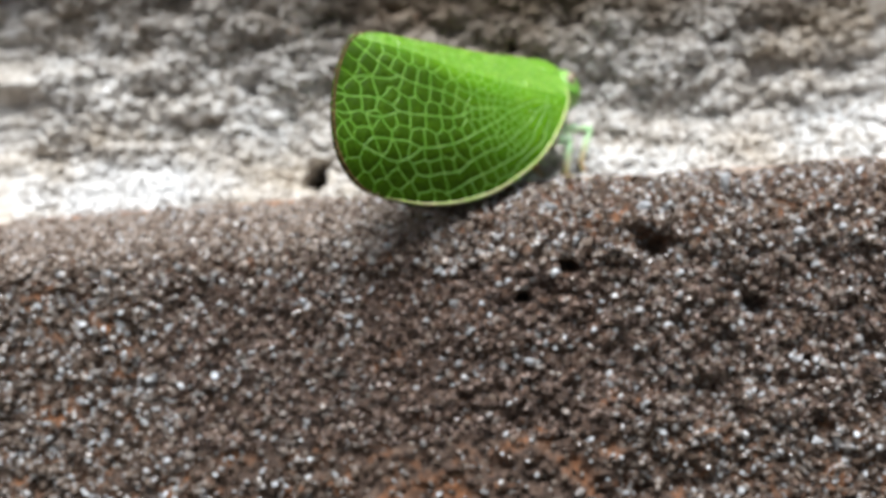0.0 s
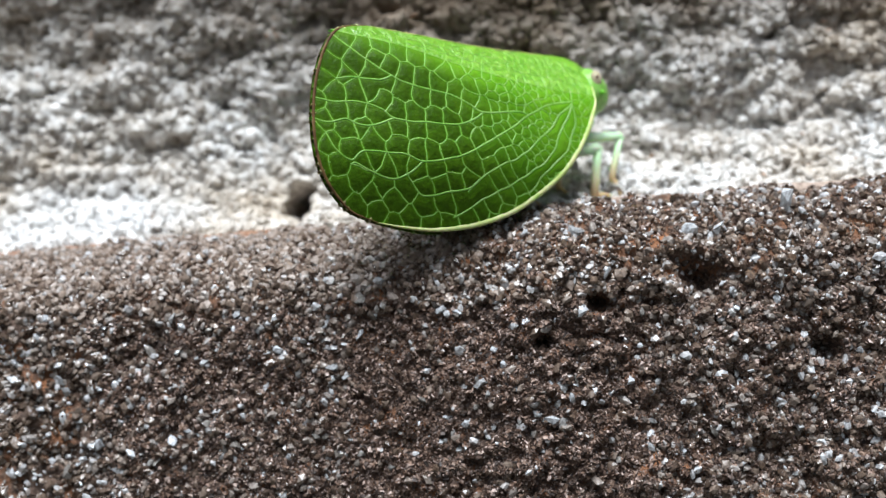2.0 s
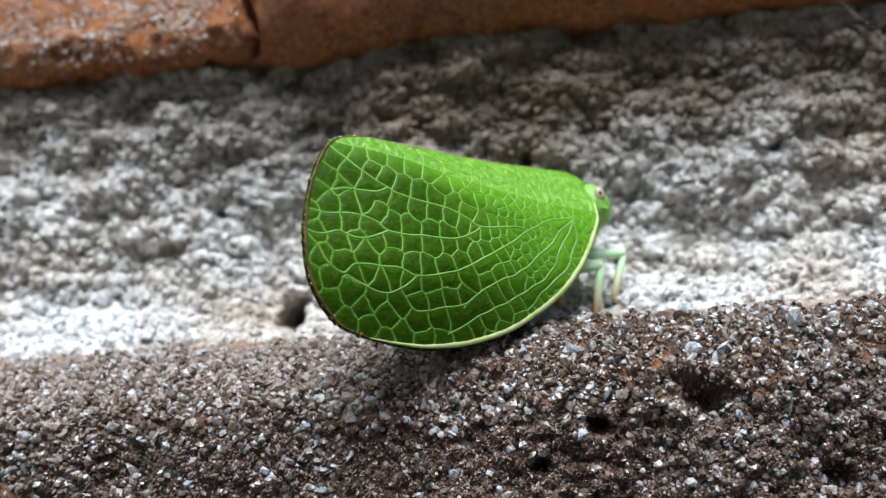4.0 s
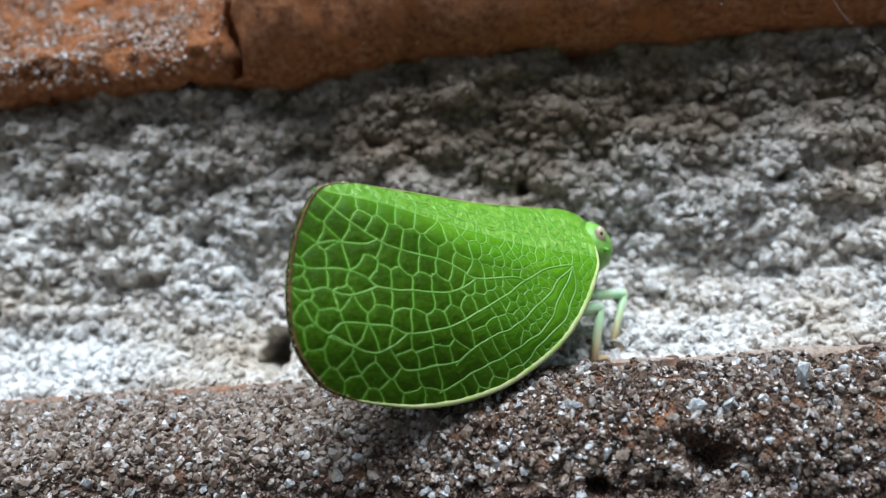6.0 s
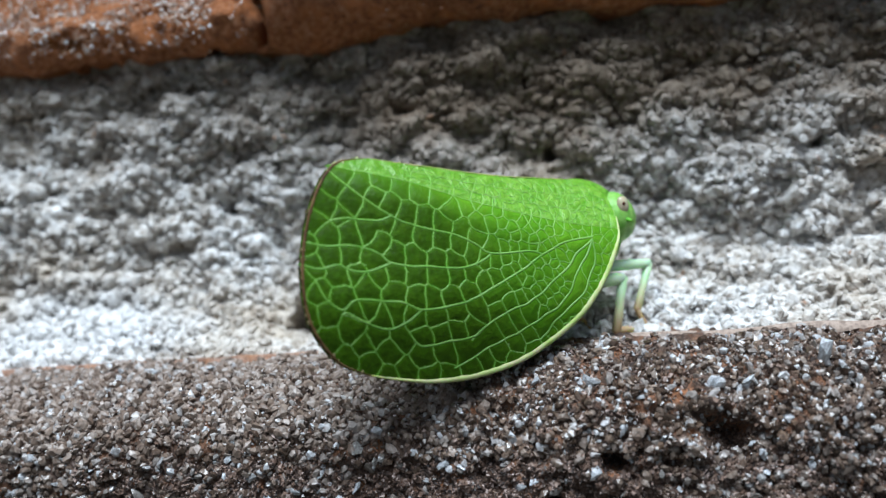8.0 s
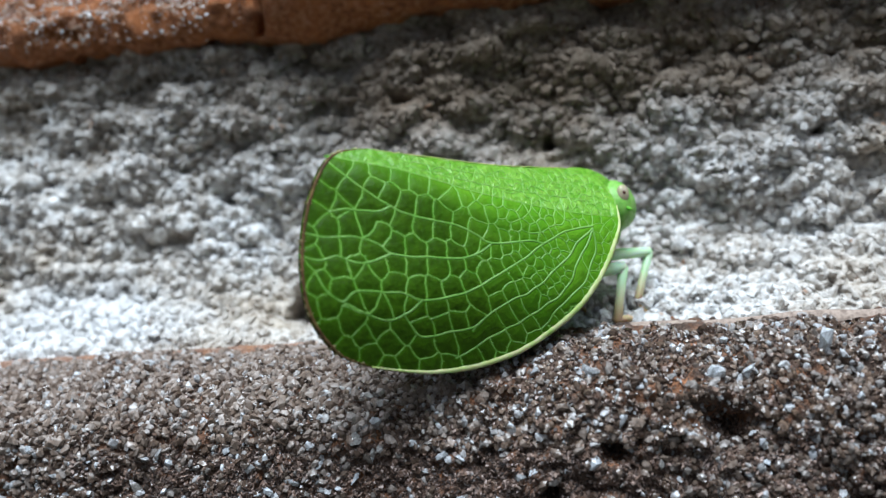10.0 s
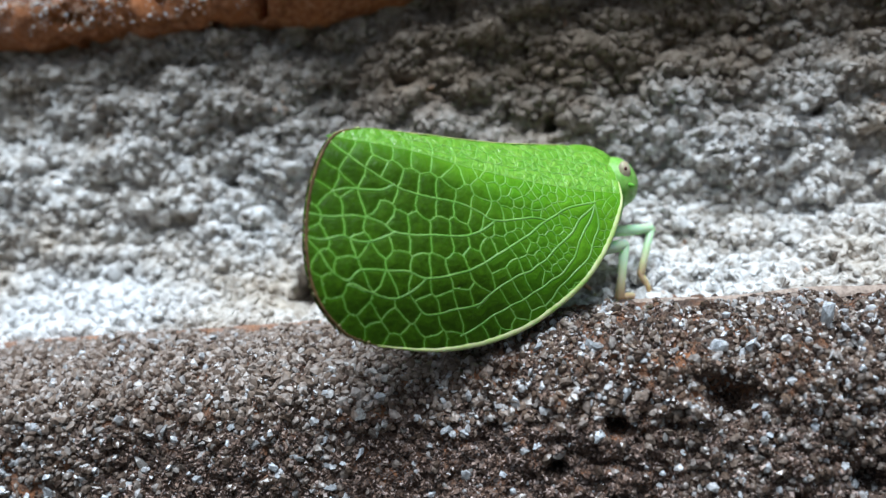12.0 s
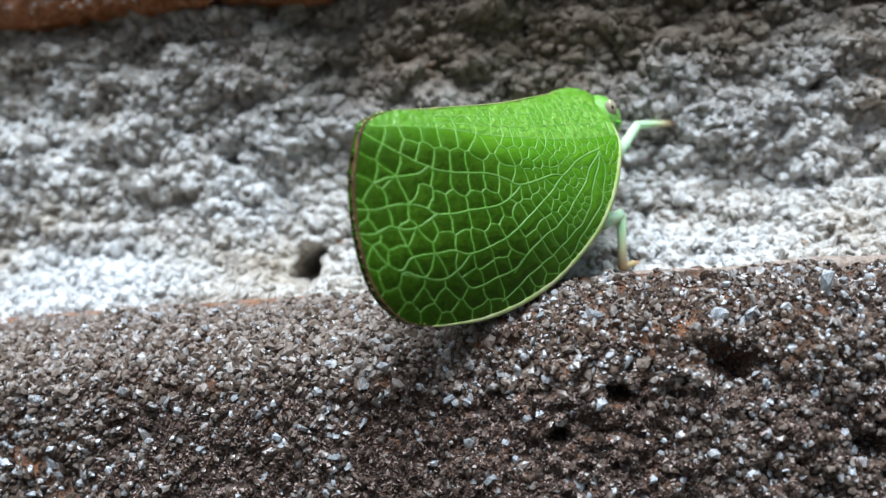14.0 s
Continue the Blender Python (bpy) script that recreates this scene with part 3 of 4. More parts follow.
HIND_FORKS = [[(-7.38, 2.2), (-7.99, 2.02), (-8.49, 2.01), (-8.93, 2.17), (-9.46, 2.1)], [(-7.17, 3.52), (-7.62, 3.41), (-8.46, 3.51)], [(-6.62, 0.87), (-7.1, 0.54), (-7.63, 0.41), (-8.12, 0.51), (-8.78, 0.86)], [(-4.77, 0.28), (-5.18, 0.03), (-5.89, 0.02), (-6.78, -0.11), (-7.14, 0.3)]]
COSTAL_VEINS = [[(-0.62, 2.75), (-1.22, 2.32), (-1.73, 1.81), (-2.51, 1.31), (-3.17, 0.92), (-3.77, 0.73), (-4.77, 0.28)], [(-0.62, 2.75), (-0.94, 2.22), (-1.35, 1.7), (-1.78, 1.11), (-2.46, 0.63), (-3.7, 0.11), (-4.79, -0.32), (-5.84, -0.73)], [(-0.62, 2.75), (-0.63, 2.21), (-0.85, 1.69), (-1.41, 1.01), (-2.42, 0.37), (-2.77, 0.06)]]
MAIN_VEINS = [RADIUS_VEIN, MEDIAN_VEIN, MEDIAN_FORK, *HIND_FORKS, *COSTAL_VEINS, [tuple(p) for p in FOLD]]


def fold_height(u):
    return np.interp(u, FOLD[:, 0], FOLD[:, 1])


def wing_depth(u, v):
    """The near wing's leaning sheet, and how far it departs from flat: tucked in below, rolled over to the back above the fold."""
    over = np.clip(v - fold_height(u) + 0.75, 0, 2.3)
    w = v - 0.9
    upright = -0.14 - 0.39 * w + 0.25 * np.sqrt(w * w + 0.5)
    bow = 0.35 * (1 - np.clip(((u + 5) / 6.0) ** 2, 0, 1)) - upright
    flat = -1.59 + 0.26 * v
    return flat, np.minimum(0.34 * over ** 1.7 - bow, MIDDLE - 0.08 - flat)


def clip_cell(poly, nx, ny, limit):
    """Keeps the side of a polygon where nx*x + ny*y <= limit."""
    out = []
    for (ax, ay), (bx, by) in zip(poly, poly[1:] + poly[:1]):
        da, db = nx * ax + ny * ay - limit, nx * bx + ny * by - limit
        if da <= 0:
            out.append((ax, ay))
        if da * db < 0:
            t = da / (da - db)
            out.append((ax + (bx - ax) * t, ay + (by - ay) * t))
    return out


def hull(points):
    pts = sorted(map(tuple, points))
    def half(some):
        out = []
        for p in some:
            while len(out) > 1 and (out[-1][0] - out[-2][0]) * (p[1] - out[-2][1]) - (out[-1][1] - out[-2][1]) * (p[0] - out[-2][0]) <= 0:
                out.pop()
            out.append(p)
        return out[:-1]
    return half(pts) + half(pts[::-1])


rim = smooth_curve(OUTLINE, 4)
edge_hull = hull(rim)


HULL_A = np.array(edge_hull)
HULL_D = np.roll(HULL_A, -1, 0) - HULL_A


def inside(p):
    return bool(np.all(HULL_D[:, 0] * (p[1] - HULL_A[:, 1]) - HULL_D[:, 1] * (p[0] - HULL_A[:, 0]) > 0))


def wing_seeds():
    """Cell middles: pairs astride the main veins, then loose ones between."""
    rng = np.random.default_rng(3)
    seeds = []
    def offer(p, gap):
        if inside(p) and (not seeds or ((np.array(seeds) - p) ** 2).sum(1).min() > gap * gap):
            seeds.append((float(p[0]), float(p[1])))
            return True
        return False
    for n, vein in enumerate(MAIN_VEINS):
        line = smooth_curve(vein, 12)
        run = np.r_[0, np.cumsum(np.hypot(*np.diff(line, axis=0).T))]
        at = 0.25
        while at < run[-1] - 0.1:
            k = min(np.searchsorted(run, at), len(line) - 2)
            p, way = line[k], line[k + 1] - line[k - 1]
            way = way / max(np.hypot(*way), 1e-6)
            near = np.clip(np.hypot(p[0] + 0.6, p[1] - 2.8) / 5.0, 0.47, 1.0)
            wide = (0.27 if n < len(MAIN_VEINS) - 1 else 0.2) * near * rng.uniform(0.92, 1.08)
            for side in (-1, 1):
                slide = 0.0
                offer(p + way * slide + side * wide * np.array([-way[1], way[0]]), 0.36 * near)
            at += near * rng.uniform(0.45, 0.8)
    for _ in range(9000):
        p = np.array([rng.uniform(-10.1, 0.5), rng.uniform(-1.2, 5.3)])
        near = np.clip(np.hypot(p[0] + 0.6, p[1] - 2.8) / 5.0, 0.47, 1.0)
        offer(p, (0.4 if p[1] > fold_height(p[0]) else 0.48) * near)
    return seeds


def wing_cells():
    seeds = np.array(wing_seeds())
    cells = []
    for i, (x, y) in enumerate(seeds):
        poly = [tuple(p) for p in edge_hull]
        away = np.hypot(*(seeds - seeds[i]).T)
        for j in np.argsort(away)[1:36]:
            dx, dy = seeds[j] - seeds[i]
            poly = clip_cell(poly, dx, dy, dx * (x + dx / 2) + dy * (y + dy / 2))
        if len(poly) > 2:
            cells.append((np.array([x, y]), poly))
    return cells


def from_polyline(p, line):
    a, d = line[:-1], np.diff(line, axis=0)
    t = np.clip(((p - a) * d).sum(1) / np.maximum((d * d).sum(1), 1e-9), 0, 1)
    spots = a + d * t[:, None]
    away = np.hypot(*(spots - p).T)
    return float(away.min()), spots[away.argmin()]


CELLS = wing_cells()
CELL_CORNERS = np.array([p for _, poly in CELLS for p in poly])


def joined(vein):
    """A main vein as a smooth line that runs on to the nearest corner of the net ahead of it."""
    end, way = np.array(vein[-1]), np.array(vein[-1]) - np.array(vein[-2])
    gaps = CELL_CORNERS - end
    away = np.hypot(*gaps.T)
    ahead = np.where((gaps @ way > 0.8 * away * np.hypot(*way)) & (away > 0.12), away, 9.0)
    k = ahead.argmin()
    return smooth_curve([*vein, tuple(CELL_CORNERS[k])] if ahead[k] < 0.6 else vein, 8)


MAIN_LINES = [joined(v) for v in MAIN_VEINS[:-1]] + [smooth_curve(FOLD[:-1], 8)]


def lifted(points, side):
    """Wing points from rows of u, v and how far they stand out; side -1 gives the far wing, which meets the near one behind."""
    u, v, out = np.array(points, float).T
    flat, shift = wing_depth(u, v)
    u = u + (0.62 + 0.036 * u) * shift
    v = v - 0.07 * np.clip(1 - v, 0, None)
    if side > 0:
        return np.stack([u, flat + shift - out, v], -1)
    t = np.clip((u + 8.5) / 8.0, 0, 1)
    far = flat + shift + 0.2 + t * t * (3 - 2 * t) * np.clip(2 * MIDDLE - 2 * (flat + shift) - 0.2, 0, None)
    return np.stack([u, far + out, v], -1)


TOP_EDGE = np.array(sorted(rim[rim[:, 1] > 3.2].tolist()))


def top_height(u):
    return np.interp(u, TOP_EDGE[:, 0], TOP_EDGE[:, 1])


def wavy(a, b, rng, sway):
    """A cross vein from a to b as a slightly crooked line."""
    way = b - a
    normal = np.array([-way[1], way[0]])
    steps = 4 if np.hypot(*way) > 0.35 else 3
    lean = rng.uniform(-sway, sway)
    return [a + way * t + normal * (lean * 4 * t * (1 - t) + (rng.uniform(-0.04, 0.04) if 0 < t < 1 else 0)) for t in np.linspace(0, 1, steps)]


def network():
    """Main veins as smooth lines, the cross veins between them and the finest spurs, as (ends, width, height)."""
    rng = np.random.default_rng(17)
    seen, strips, spurs = set(), [], []
    for n, line in enumerate(MAIN_LINES):
        last = n == len(MAIN_LINES) - 1
        wobble = np.stack([ramp_noise(line[:, 0], line[:, 1], 0.5, 18), ramp_noise(line[:, 0], line[:, 1], 0.5, 19)], -1) * 0.04
        pts = line + wobble
        for k in range(len(pts) - 1):
            slim = 1.0 - 0.35 * k / len(pts)
            strips.append((pts[k], pts[k + 1], (0.06 if last else 0.084) * slim, 0.012 if last else 0.02))
    for middle, poly in CELLS:
        for a, b in zip(poly, poly[1:] + poly[:1]):
            key = tuple(sorted([(round(a[0], 2), round(a[1], 2)), (round(b[0], 2), round(b[1], 2))]))
            a, b = np.array(a), np.array(b)
            mid = (a + b) / 2
            if key in seen or not inside(mid + (mid - np.array([-5.0, 2.0])) * 0.02):
                continue
            seen.add(key)
            found = [min((from_polyline(p, line) for line in MAIN_LINES), key=lambda r: r[0]) for p in (a, mid, b)]
            near = [r[0] for r in found]
            # cross veins end on the main ones
            a, b = found[0][1] if near[0] < 0.2 else a, found[2][1] if near[2] < 0.2 else b
            mid = (a + b) / 2
            clavus = mid[1] > fold_height(mid[0]) + 0.08
            if max(near) < 0.19 or np.hypot(*(b - a)) < 0.05 or (clavus and (rng.uniform() < 0.22 or max(a[1] - top_height(a[0]), b[1] - top_height(b[0])) > -0.06)):
                continue
            crossing = min(near[0], near[2]) < 0.1
            if crossing and rng.uniform() < 0.07:
                continue
            # thinner towards the hind margin
            fade = np.clip(1.3 - 0.75 * np.hypot((mid[0] + 5) / 5.1, (mid[1] - 2) / 3.6) ** 3, 0.5, 1.0)
            width = rng.choice([0.034, 0.042, 0.051]) * (0.9 if clavus else fade)
            tall = 0.022 if clavus else 0.019 * fade
            line = wavy(a, b, rng, 0.1)
            strips += [(p, q, width, tall) for p, q in zip(line[:-1], line[1:])]
            # a short spur that ends inside the cell
            if not clavus and rng.uniform() < 0.38:
                start = line[1]
                end = start + (middle - start) * rng.uniform(0.45, 0.85) + rng.uniform(-0.05, 0.05, 2)
                spur = wavy(start, end, rng, 0.15)
                spurs += [(p, q, 0.029, 0.012) for p, q in zip(spur[:-1], spur[1:])]
                if rng.uniform() < 0.35:
                    cross = np.array([-(end - start)[1], (end - start)[0]]) * 0.35
                    spurs.append((end - cross, end + cross, 0.024, 0.008))
    for share in (0.3, 0.62):
        line = smooth_curve([(u, fold_height(u) + share * (top_height(u) - fold_height(u))) for u in (-6.5, -5, -3.4, -1.8, -0.4)], 6)
        strips += [(p, q, 0.04, 0.012) for p, q in zip(line[:-1], line[1:])]
    return strips, spurs


STRIPS, SPURS = network()
STRIP_A, STRIP_B = np.array([q[0] for q in STRIPS]), np.array([q[1] for q in STRIPS])


def vein_distance(points):
    """How far each point of the wing lies from the nearest vein, up to 0.5."""
    out = np.full(len(points), 0.5)
    d = STRIP_B - STRIP_A
    square = np.maximum((d * d).sum(1), 1e-9)
    low, high = np.minimum(STRIP_A, STRIP_B) - 0.5, np.maximum(STRIP_A, STRIP_B) + 0.5
    tile = np.floor(points / 0.5).astype(int)
    order = np.lexsort((tile[:, 1], tile[:, 0]))
    breaks = np.flatnonzero(np.any(np.diff(tile[order], axis=0) != 0, axis=1)) + 1
    for some in np.split(order, breaks):
        corner = tile[some[0]] * 0.5
        close = np.flatnonzero(np.all((low < corner + 0.5) & (high > corner), axis=1))
        if len(close):
            p = points[some][:, None]
            t = np.clip(((p - STRIP_A[close]) * d[close]).sum(-1) / square[close], 0, 1)
            gap = STRIP_A[close] + d[close] * t[..., None] - p
            out[some] = np.minimum(out[some], np.hypot(gap[..., 0], gap[..., 1]).min(1))
    return out


def membrane(side, above):
    """The wing skin below the fold, or the strip above it: sunk along the veins and domed between; tone marks the
    pigment and painted shading.
    """
    near_side = side > 0
    k = (150 if above else 260) * (2 if near_side else 1)
    if above:
        us = np.linspace(-8.85, 0.44, k)
        tops = top_height(us)
        lows = fold_height(us) - 0.03
        pts = np.stack([np.stack([us, lows + (np.maximum(tops, lows + 0.02) - lows) * t], -1) for t in np.linspace(0, 1, 30 if near_side else 16)])
    else:
        middle = np.array([-5.0, 1.6])
        below = rim.copy()
        below[:, 1] = np.where(below[:, 0] > -8.9, np.minimum(below[:, 1], fold_height(below[:, 0]) + 0.02), below[:, 1])
        loop = np.concatenate([below, below[:1]])
        run = np.r_[0, np.cumsum(np.hypot(*np.diff(loop, axis=0).T))]
        at = np.linspace(0, run[-1], k)
        edge = np.stack([np.interp(at, run, loop[:, 0]), np.interp(at, run, loop[:, 1])], -1)
        pts = np.stack([middle + (edge - middle) * r for r in np.linspace(0.004, 1, 140 if near_side else 66)])
    flat = pts.reshape(-1, 2)
    away = vein_distance(flat)
    inner = np.clip((away - 0.015) / 0.05, 0, 1)
    dome = np.clip(away / 0.22, 0, 1)
    # darkest mid-cell; the fade to root and fold paints light on the curve
    root = np.clip(1.2 - np.hypot(flat[:, 0] + 0.6, (flat[:, 1] - 2.8) * 0.55) / 4.3, 0, 1)
    ridge = np.clip(1 - (fold_height(flat[:, 0]) - flat[:, 1]) / 1.9, 0, 1) * np.clip((flat[:, 0] + 9.5) / 5, 0, 1)
    fold = np.clip(1 - (fold_height(flat[:, 0]) - flat[:, 1]) / 0.75, 0, 1)
    rich = np.clip(1.1 - 0.8 * root - 0.45 * ridge - 0.3 * fold, 0.15, 1.0)
    tone = (0.4 + 0.6 * inner) * rich
    made = lifted(np.c_[flat, 0.01 * inner + 0.024 * dome - 0.004], side)
    return made, [f[::-side] for f in grid_faces(pts.shape[0], pts.shape[1])], tone


def vein_strip(a, b, width, height, side):
    """A rounded ridge from a to b on the wing, following its surface."""
    a, b = np.array(a), np.array(b)
    way = b - a
    length = np.hypot(*way)
    if length < 1e-4:
        return None
    way = way / length
    a, b = a - way * width * 0.3, b + way * width * 0.3
    normal = np.array([-way[1], way[0]])
    steps = max(2, int(length / 0.25) + 2)
    verts = []
    for t in np.linspace(0, 1, steps):
        p = a + (b - a) * t
        for off, out in ((-1, -0.03), (-0.62, height * 0.75), (0, height), (0.62, height * 0.75), (1, -0.03)):
            q = p + normal * off * width / 2
            verts.append((q[0], q[1], out))
    faces = [tuple((r * 5 + k, r * 5 + k + 1, r * 5 + k + 6, r * 5 + k + 5))[::side] for r in range(steps - 1) for k in range(4)]
    return verts, faces


def vein_net(side):
    pieces = [vein_strip(a, b, width, tall, side) for a, b, width, tall in STRIPS + SPURS]
    verts, faces = merged([p for p in pieces if p])
    return lifted(verts, side), faces


def rim_band(points, width, thick, side):
    """The wing's thickened margin along part of the outline."""
    pts = smooth_curve(points, 5)
    pieces = []
    for i in range(len(pts)):
        way = pts[min(i + 1, len(pts) - 1)] - pts[max(i - 1, 0)]
        way = way / np.hypot(*way)
        inward = np.array([way[1], -way[0]])
        w = width * (0.12 + 0.88 * min(1.0, 1.6 * math.sin(math.pi * (i + 1) / (len(pts) + 1))))
        row = []
        for off, out in ((0.0, -thick), (-0.02, 0.0), (0.0, thick * 0.8), (0.35, thick), (0.8, thick * 0.7), (1.0, -0.03)):
            q = pts[i] + inward * off * w
            row.append((q[0], q[1], out + 0.02))
        pieces.append(row)
    n = len(pieces[0])
    verts = [v for row in pieces for v in row]
    faces = [(r * n + k, (r + 1) * n + k, (r + 1) * n + k + 1, r * n + k + 1)[::side] for r in range(len(pieces) - 1) for k in range(n - 1)]
    return lifted(verts, side), faces


for side in (1, -1):
    wing = part("forewing", membrane(side, False), MEMBRANE, hopper, "broad green leaf-like wing netted with pale veins", smooth=True)
    part("clavus", membrane(side, True), CLAVUS, wing, "paler upper strip folded over the back", smooth=True)
    part("venation", vein_net(side), VEIN, wing, "pale green network of raised veins", smooth=True)
    part("front_margin", rim_band(OUTLINE[0:14], 0.15, 0.035, side), MARGIN, wing, "cream front margin", smooth=True)
    fleck_rng = np.random.default_rng(26)
    for p in smooth_curve(OUTLINE[12:26], 3):
        if fleck_rng.uniform() < 0.45:
            continue
        verts, faces = vein_strip(p, p + (np.array([-5.0, 2.0]) - p) * fleck_rng.uniform(0.008, 0.02), fleck_rng.uniform(0.04, 0.12), 0.03, side)
        part("fleck", (lifted(verts, side), faces), MARGIN if p[1] > 4.7 else FLECK, wing, smooth=True)
    part("back_margin", rim_band(OUTLINE[24:31], 0.05, 0.02, side), RIDGE, wing, "thin tan ridge along the back", smooth=True)
    part("hind_margin", rim_band(OUTLINE[13:25], 0.1, 0.022, side), BROWN_MARGIN, wing, "brown-flecked hind margin", smooth=True)


def taper(p):
    k = 1 - 0.35 * max(0.0, -p[0])
    return Vector((p[0], p[1] * k, p[2] * k))


part("abdomen", blob((-2.8, MIDDLE, 2.2), (3.6, 1.15, 1.35), bend=taper), BODY, hopper, smooth=True)
for side in (-1, 1):
    part("tegula", blob((0.24, MIDDLE + side * 1.36, 3.02), (0.26, 0.18, 0.36)), BODY, hopper, "small rounded scale over the wing root", smooth=True)
part("thorax", blob((-0.1, MIDDLE, 2.95), (1.4, 1.05, 1.3)), BODY, hopper, smooth=True)


def saddle(p):
    return Vector((p[0], p[1] * (1 - 0.15 * p[0]), p[2] if p[2] > 0 else p[2] * 0.6))


part("pronotum", blob((-0.28, MIDDLE - 0.02, 3.76), (1.66, 0.73, 1.14), bend=saddle), CLAVUS, hopper, "green shield behind the head", smooth=True)


def face_shape(p):
    return Vector((p[0] * (1.0 - 0.15 * p[2]), p[1] * (1 - 0.18 * max(0.0, p[0])), p[2]))


head = part("head", blob((1.06, MIDDLE - 0.05, 3.6), (0.86, 0.86, 0.86), bend=face_shape), FACE, hopper, "rounded green head", smooth=True)
part("snout", tube([(1.4, MIDDLE, 3.3), (1.2, MIDDLE, 2.9), (0.7, MIDDLE, 2.4)], [0.36, 0.26, 0.12], 12), BODY, head, smooth=True)
for side in (-1, 1):
    eye = part("eye", blob((1.07, MIDDLE - 0.05 + side * 0.73, 3.93), (0.22, 0.16, 0.3)), EYE, head, "pinkish-white eye with a dark spot", smooth=True)
    part("pupil", blob((1.03, MIDDLE - 0.05 + side * 0.87, 3.96), (0.06, 0.04, 0.07), 8, 10), PUPIL, eye, smooth=True)
    part("antenna", tube([(1.1, MIDDLE + side * 0.78, 3.5), (1.2, MIDDLE + side * 0.92, 3.42), (1.26, MIDDLE + side * 0.97, 3.4)], [0.06, 0.07, 0.03], 8), BODY, head, smooth=True)


# Legs: a joint at the origin of each moving part.
def leg_parts(name, hip, bends, sizes, label):
    """A leg of femur, tibia and foot; bends: knee, ankle and toe from the hip."""
    ob = part(name, tube([(0, 0, 0), tuple(v * 0.5 for v in bends[0]), bends[0]], [sizes[0], sizes[0] * 0.95, sizes[0] * 0.8], 10), LEG, hopper, label, smooth=True)
    ob.location = Vector(hip) * MM
    return ob


def shin(parent, knee, ankle, toe, sizes):
    """Tibia and foot from the knee, in its own space."""
    mid = tuple(a * 0.55 for a in ankle)
    ob = part("tibia", tube([(0, 0, 0), mid, ankle], [sizes[1] * 1.05, sizes[1] * 0.9, sizes[1]], 10), SHIN, parent, "pale green shin turning tan below", smooth=True)
    ob.location = Vector(knee) * MM
    reach = Vector(toe) - Vector(ankle)
    hook = [(0, 0, 0), (reach.x * 0.5, reach.y * 0.5, reach.z * 0.5 + 0.06), tuple(reach)]
    foot = part("foot", tube(hook, [sizes[1] * 0.85, sizes[1] * 0.7, sizes[1] * 0.4], 8), FOOT, ob, "tan foot", smooth=True)
    foot.location = Vector(ankle) * MM
    return ob, foot


def shin_material():
    """Pale green at the knee, tan at the ankle."""
    m, tree, shader = nodes_of("green_to_tan_shin")
    at = place_mm(tree)
    split = tree.nodes.new("ShaderNodeSeparateXYZ")
    tree.links.new(at, split.inputs[0])
    length = tree.nodes.new("ShaderNodeVectorMath")
    length.operation = "LENGTH"
    tree.links.new(at, length.inputs[0])
    scaled = add(tree, "ShaderNodeMath")
    scaled.operation = "DIVIDE"
    scaled.inputs[1].default_value = 2.0
    tree.links.new(length.outputs["Value"], scaled.inputs[0])
    tree.links.new(colours(tree, scaled.outputs[0], [(0.25, (0.58, 0.8, 0.48)), (0.58, (0.72, 0.7, 0.42)), (0.85, (0.64, 0.45, 0.24))]), shader.inputs["Base Color"])
    shader.inputs["Roughness"].default_value = 0.36
    shader.inputs["Subsurface Weight"].default_value = 0.4
    shader.inputs["Subsurface Radius"].default_value = (0.6, 1.0, 0.4)
    shader.inputs["Subsurface Scale"].default_value = 0.2 * MM
    bump(tree, shader, noise_at(tree, at, 12.0, 3), 0.3, 0.02)
    return m


SHIN = shin_material()
FRONT_HIP, FRONT_FEMUR, FRONT_TIBIA = (1.05, 0.8, 2.0), 1.55, 1.62
front_leg = leg_parts("front_leg", FRONT_HIP, [(FRONT_FEMUR, 0, 0)], (0.2, 0.145), "pale green front leg, raised and waved")
front_shin, front_foot = shin(front_leg, (FRONT_FEMUR, 0, 0), (FRONT_TIBIA, 0, 0), (2.28, 0, 0.62), (0.2, 0.14))
MID_HIP = (0.5, 0.6, 1.48)
middle_leg = leg_parts("middle_leg", MID_HIP, [(0.92, 0, 0.12)], (0.23, 0.165), "pale green middle leg planted on the ledge")
shin(middle_leg, (0.92, 0, 0.12), (-0.37, 0, -1.76), (0.52, 0, -1.8), (0.23, 0.165))
for name, hip, knee, ankle, toe in (("front_leg", (0.1, 1.0, 2.0), (0.5, 0.35, 0.05), (-0.4, 0.2, -1.7), (0.0, 0.1, -2.1)), ("middle_leg", (-0.7, 1.2, 1.62), (0.2, 0.6, 0.2), (-0.3, 0.3, -1.85), (0.1, 0.1, -2.05)), ("hind_leg", (-1.2, 0.0, 1.4), (-0.9, -0.2, 0.3), (-0.9, 0, -1.6), (0.3, 0, -1.9)), ("hind_leg", (-1.2, 1.2, 1.4), (-0.9, 0.4, 0.3), (-0.9, 0.2, -1.9), (0.3, 0, -2.1))):
    still = leg_parts(name, hip, [knee], (0.15, 0.1), "pale green leg")
    shin(still, knee, ankle, toe, (0.15, 0.1))

# ---- spider silk across the joint ----
silk = part("spider_silk", tube([(14.0, 2.6, 12.6), (14.5, 2.5, 11.4), (15.1, 2.3, 10.4), (16.3, 2.0, 9.0)], [0.003] * 4, 5), SILK)
tagged(silk, "thin pale strand of spider silk stretched across the joint", "silk")

# ---- large quartz grains of the ledge, one by one ----
grain_rng = np.random.default_rng(12)
grain_meshes = []
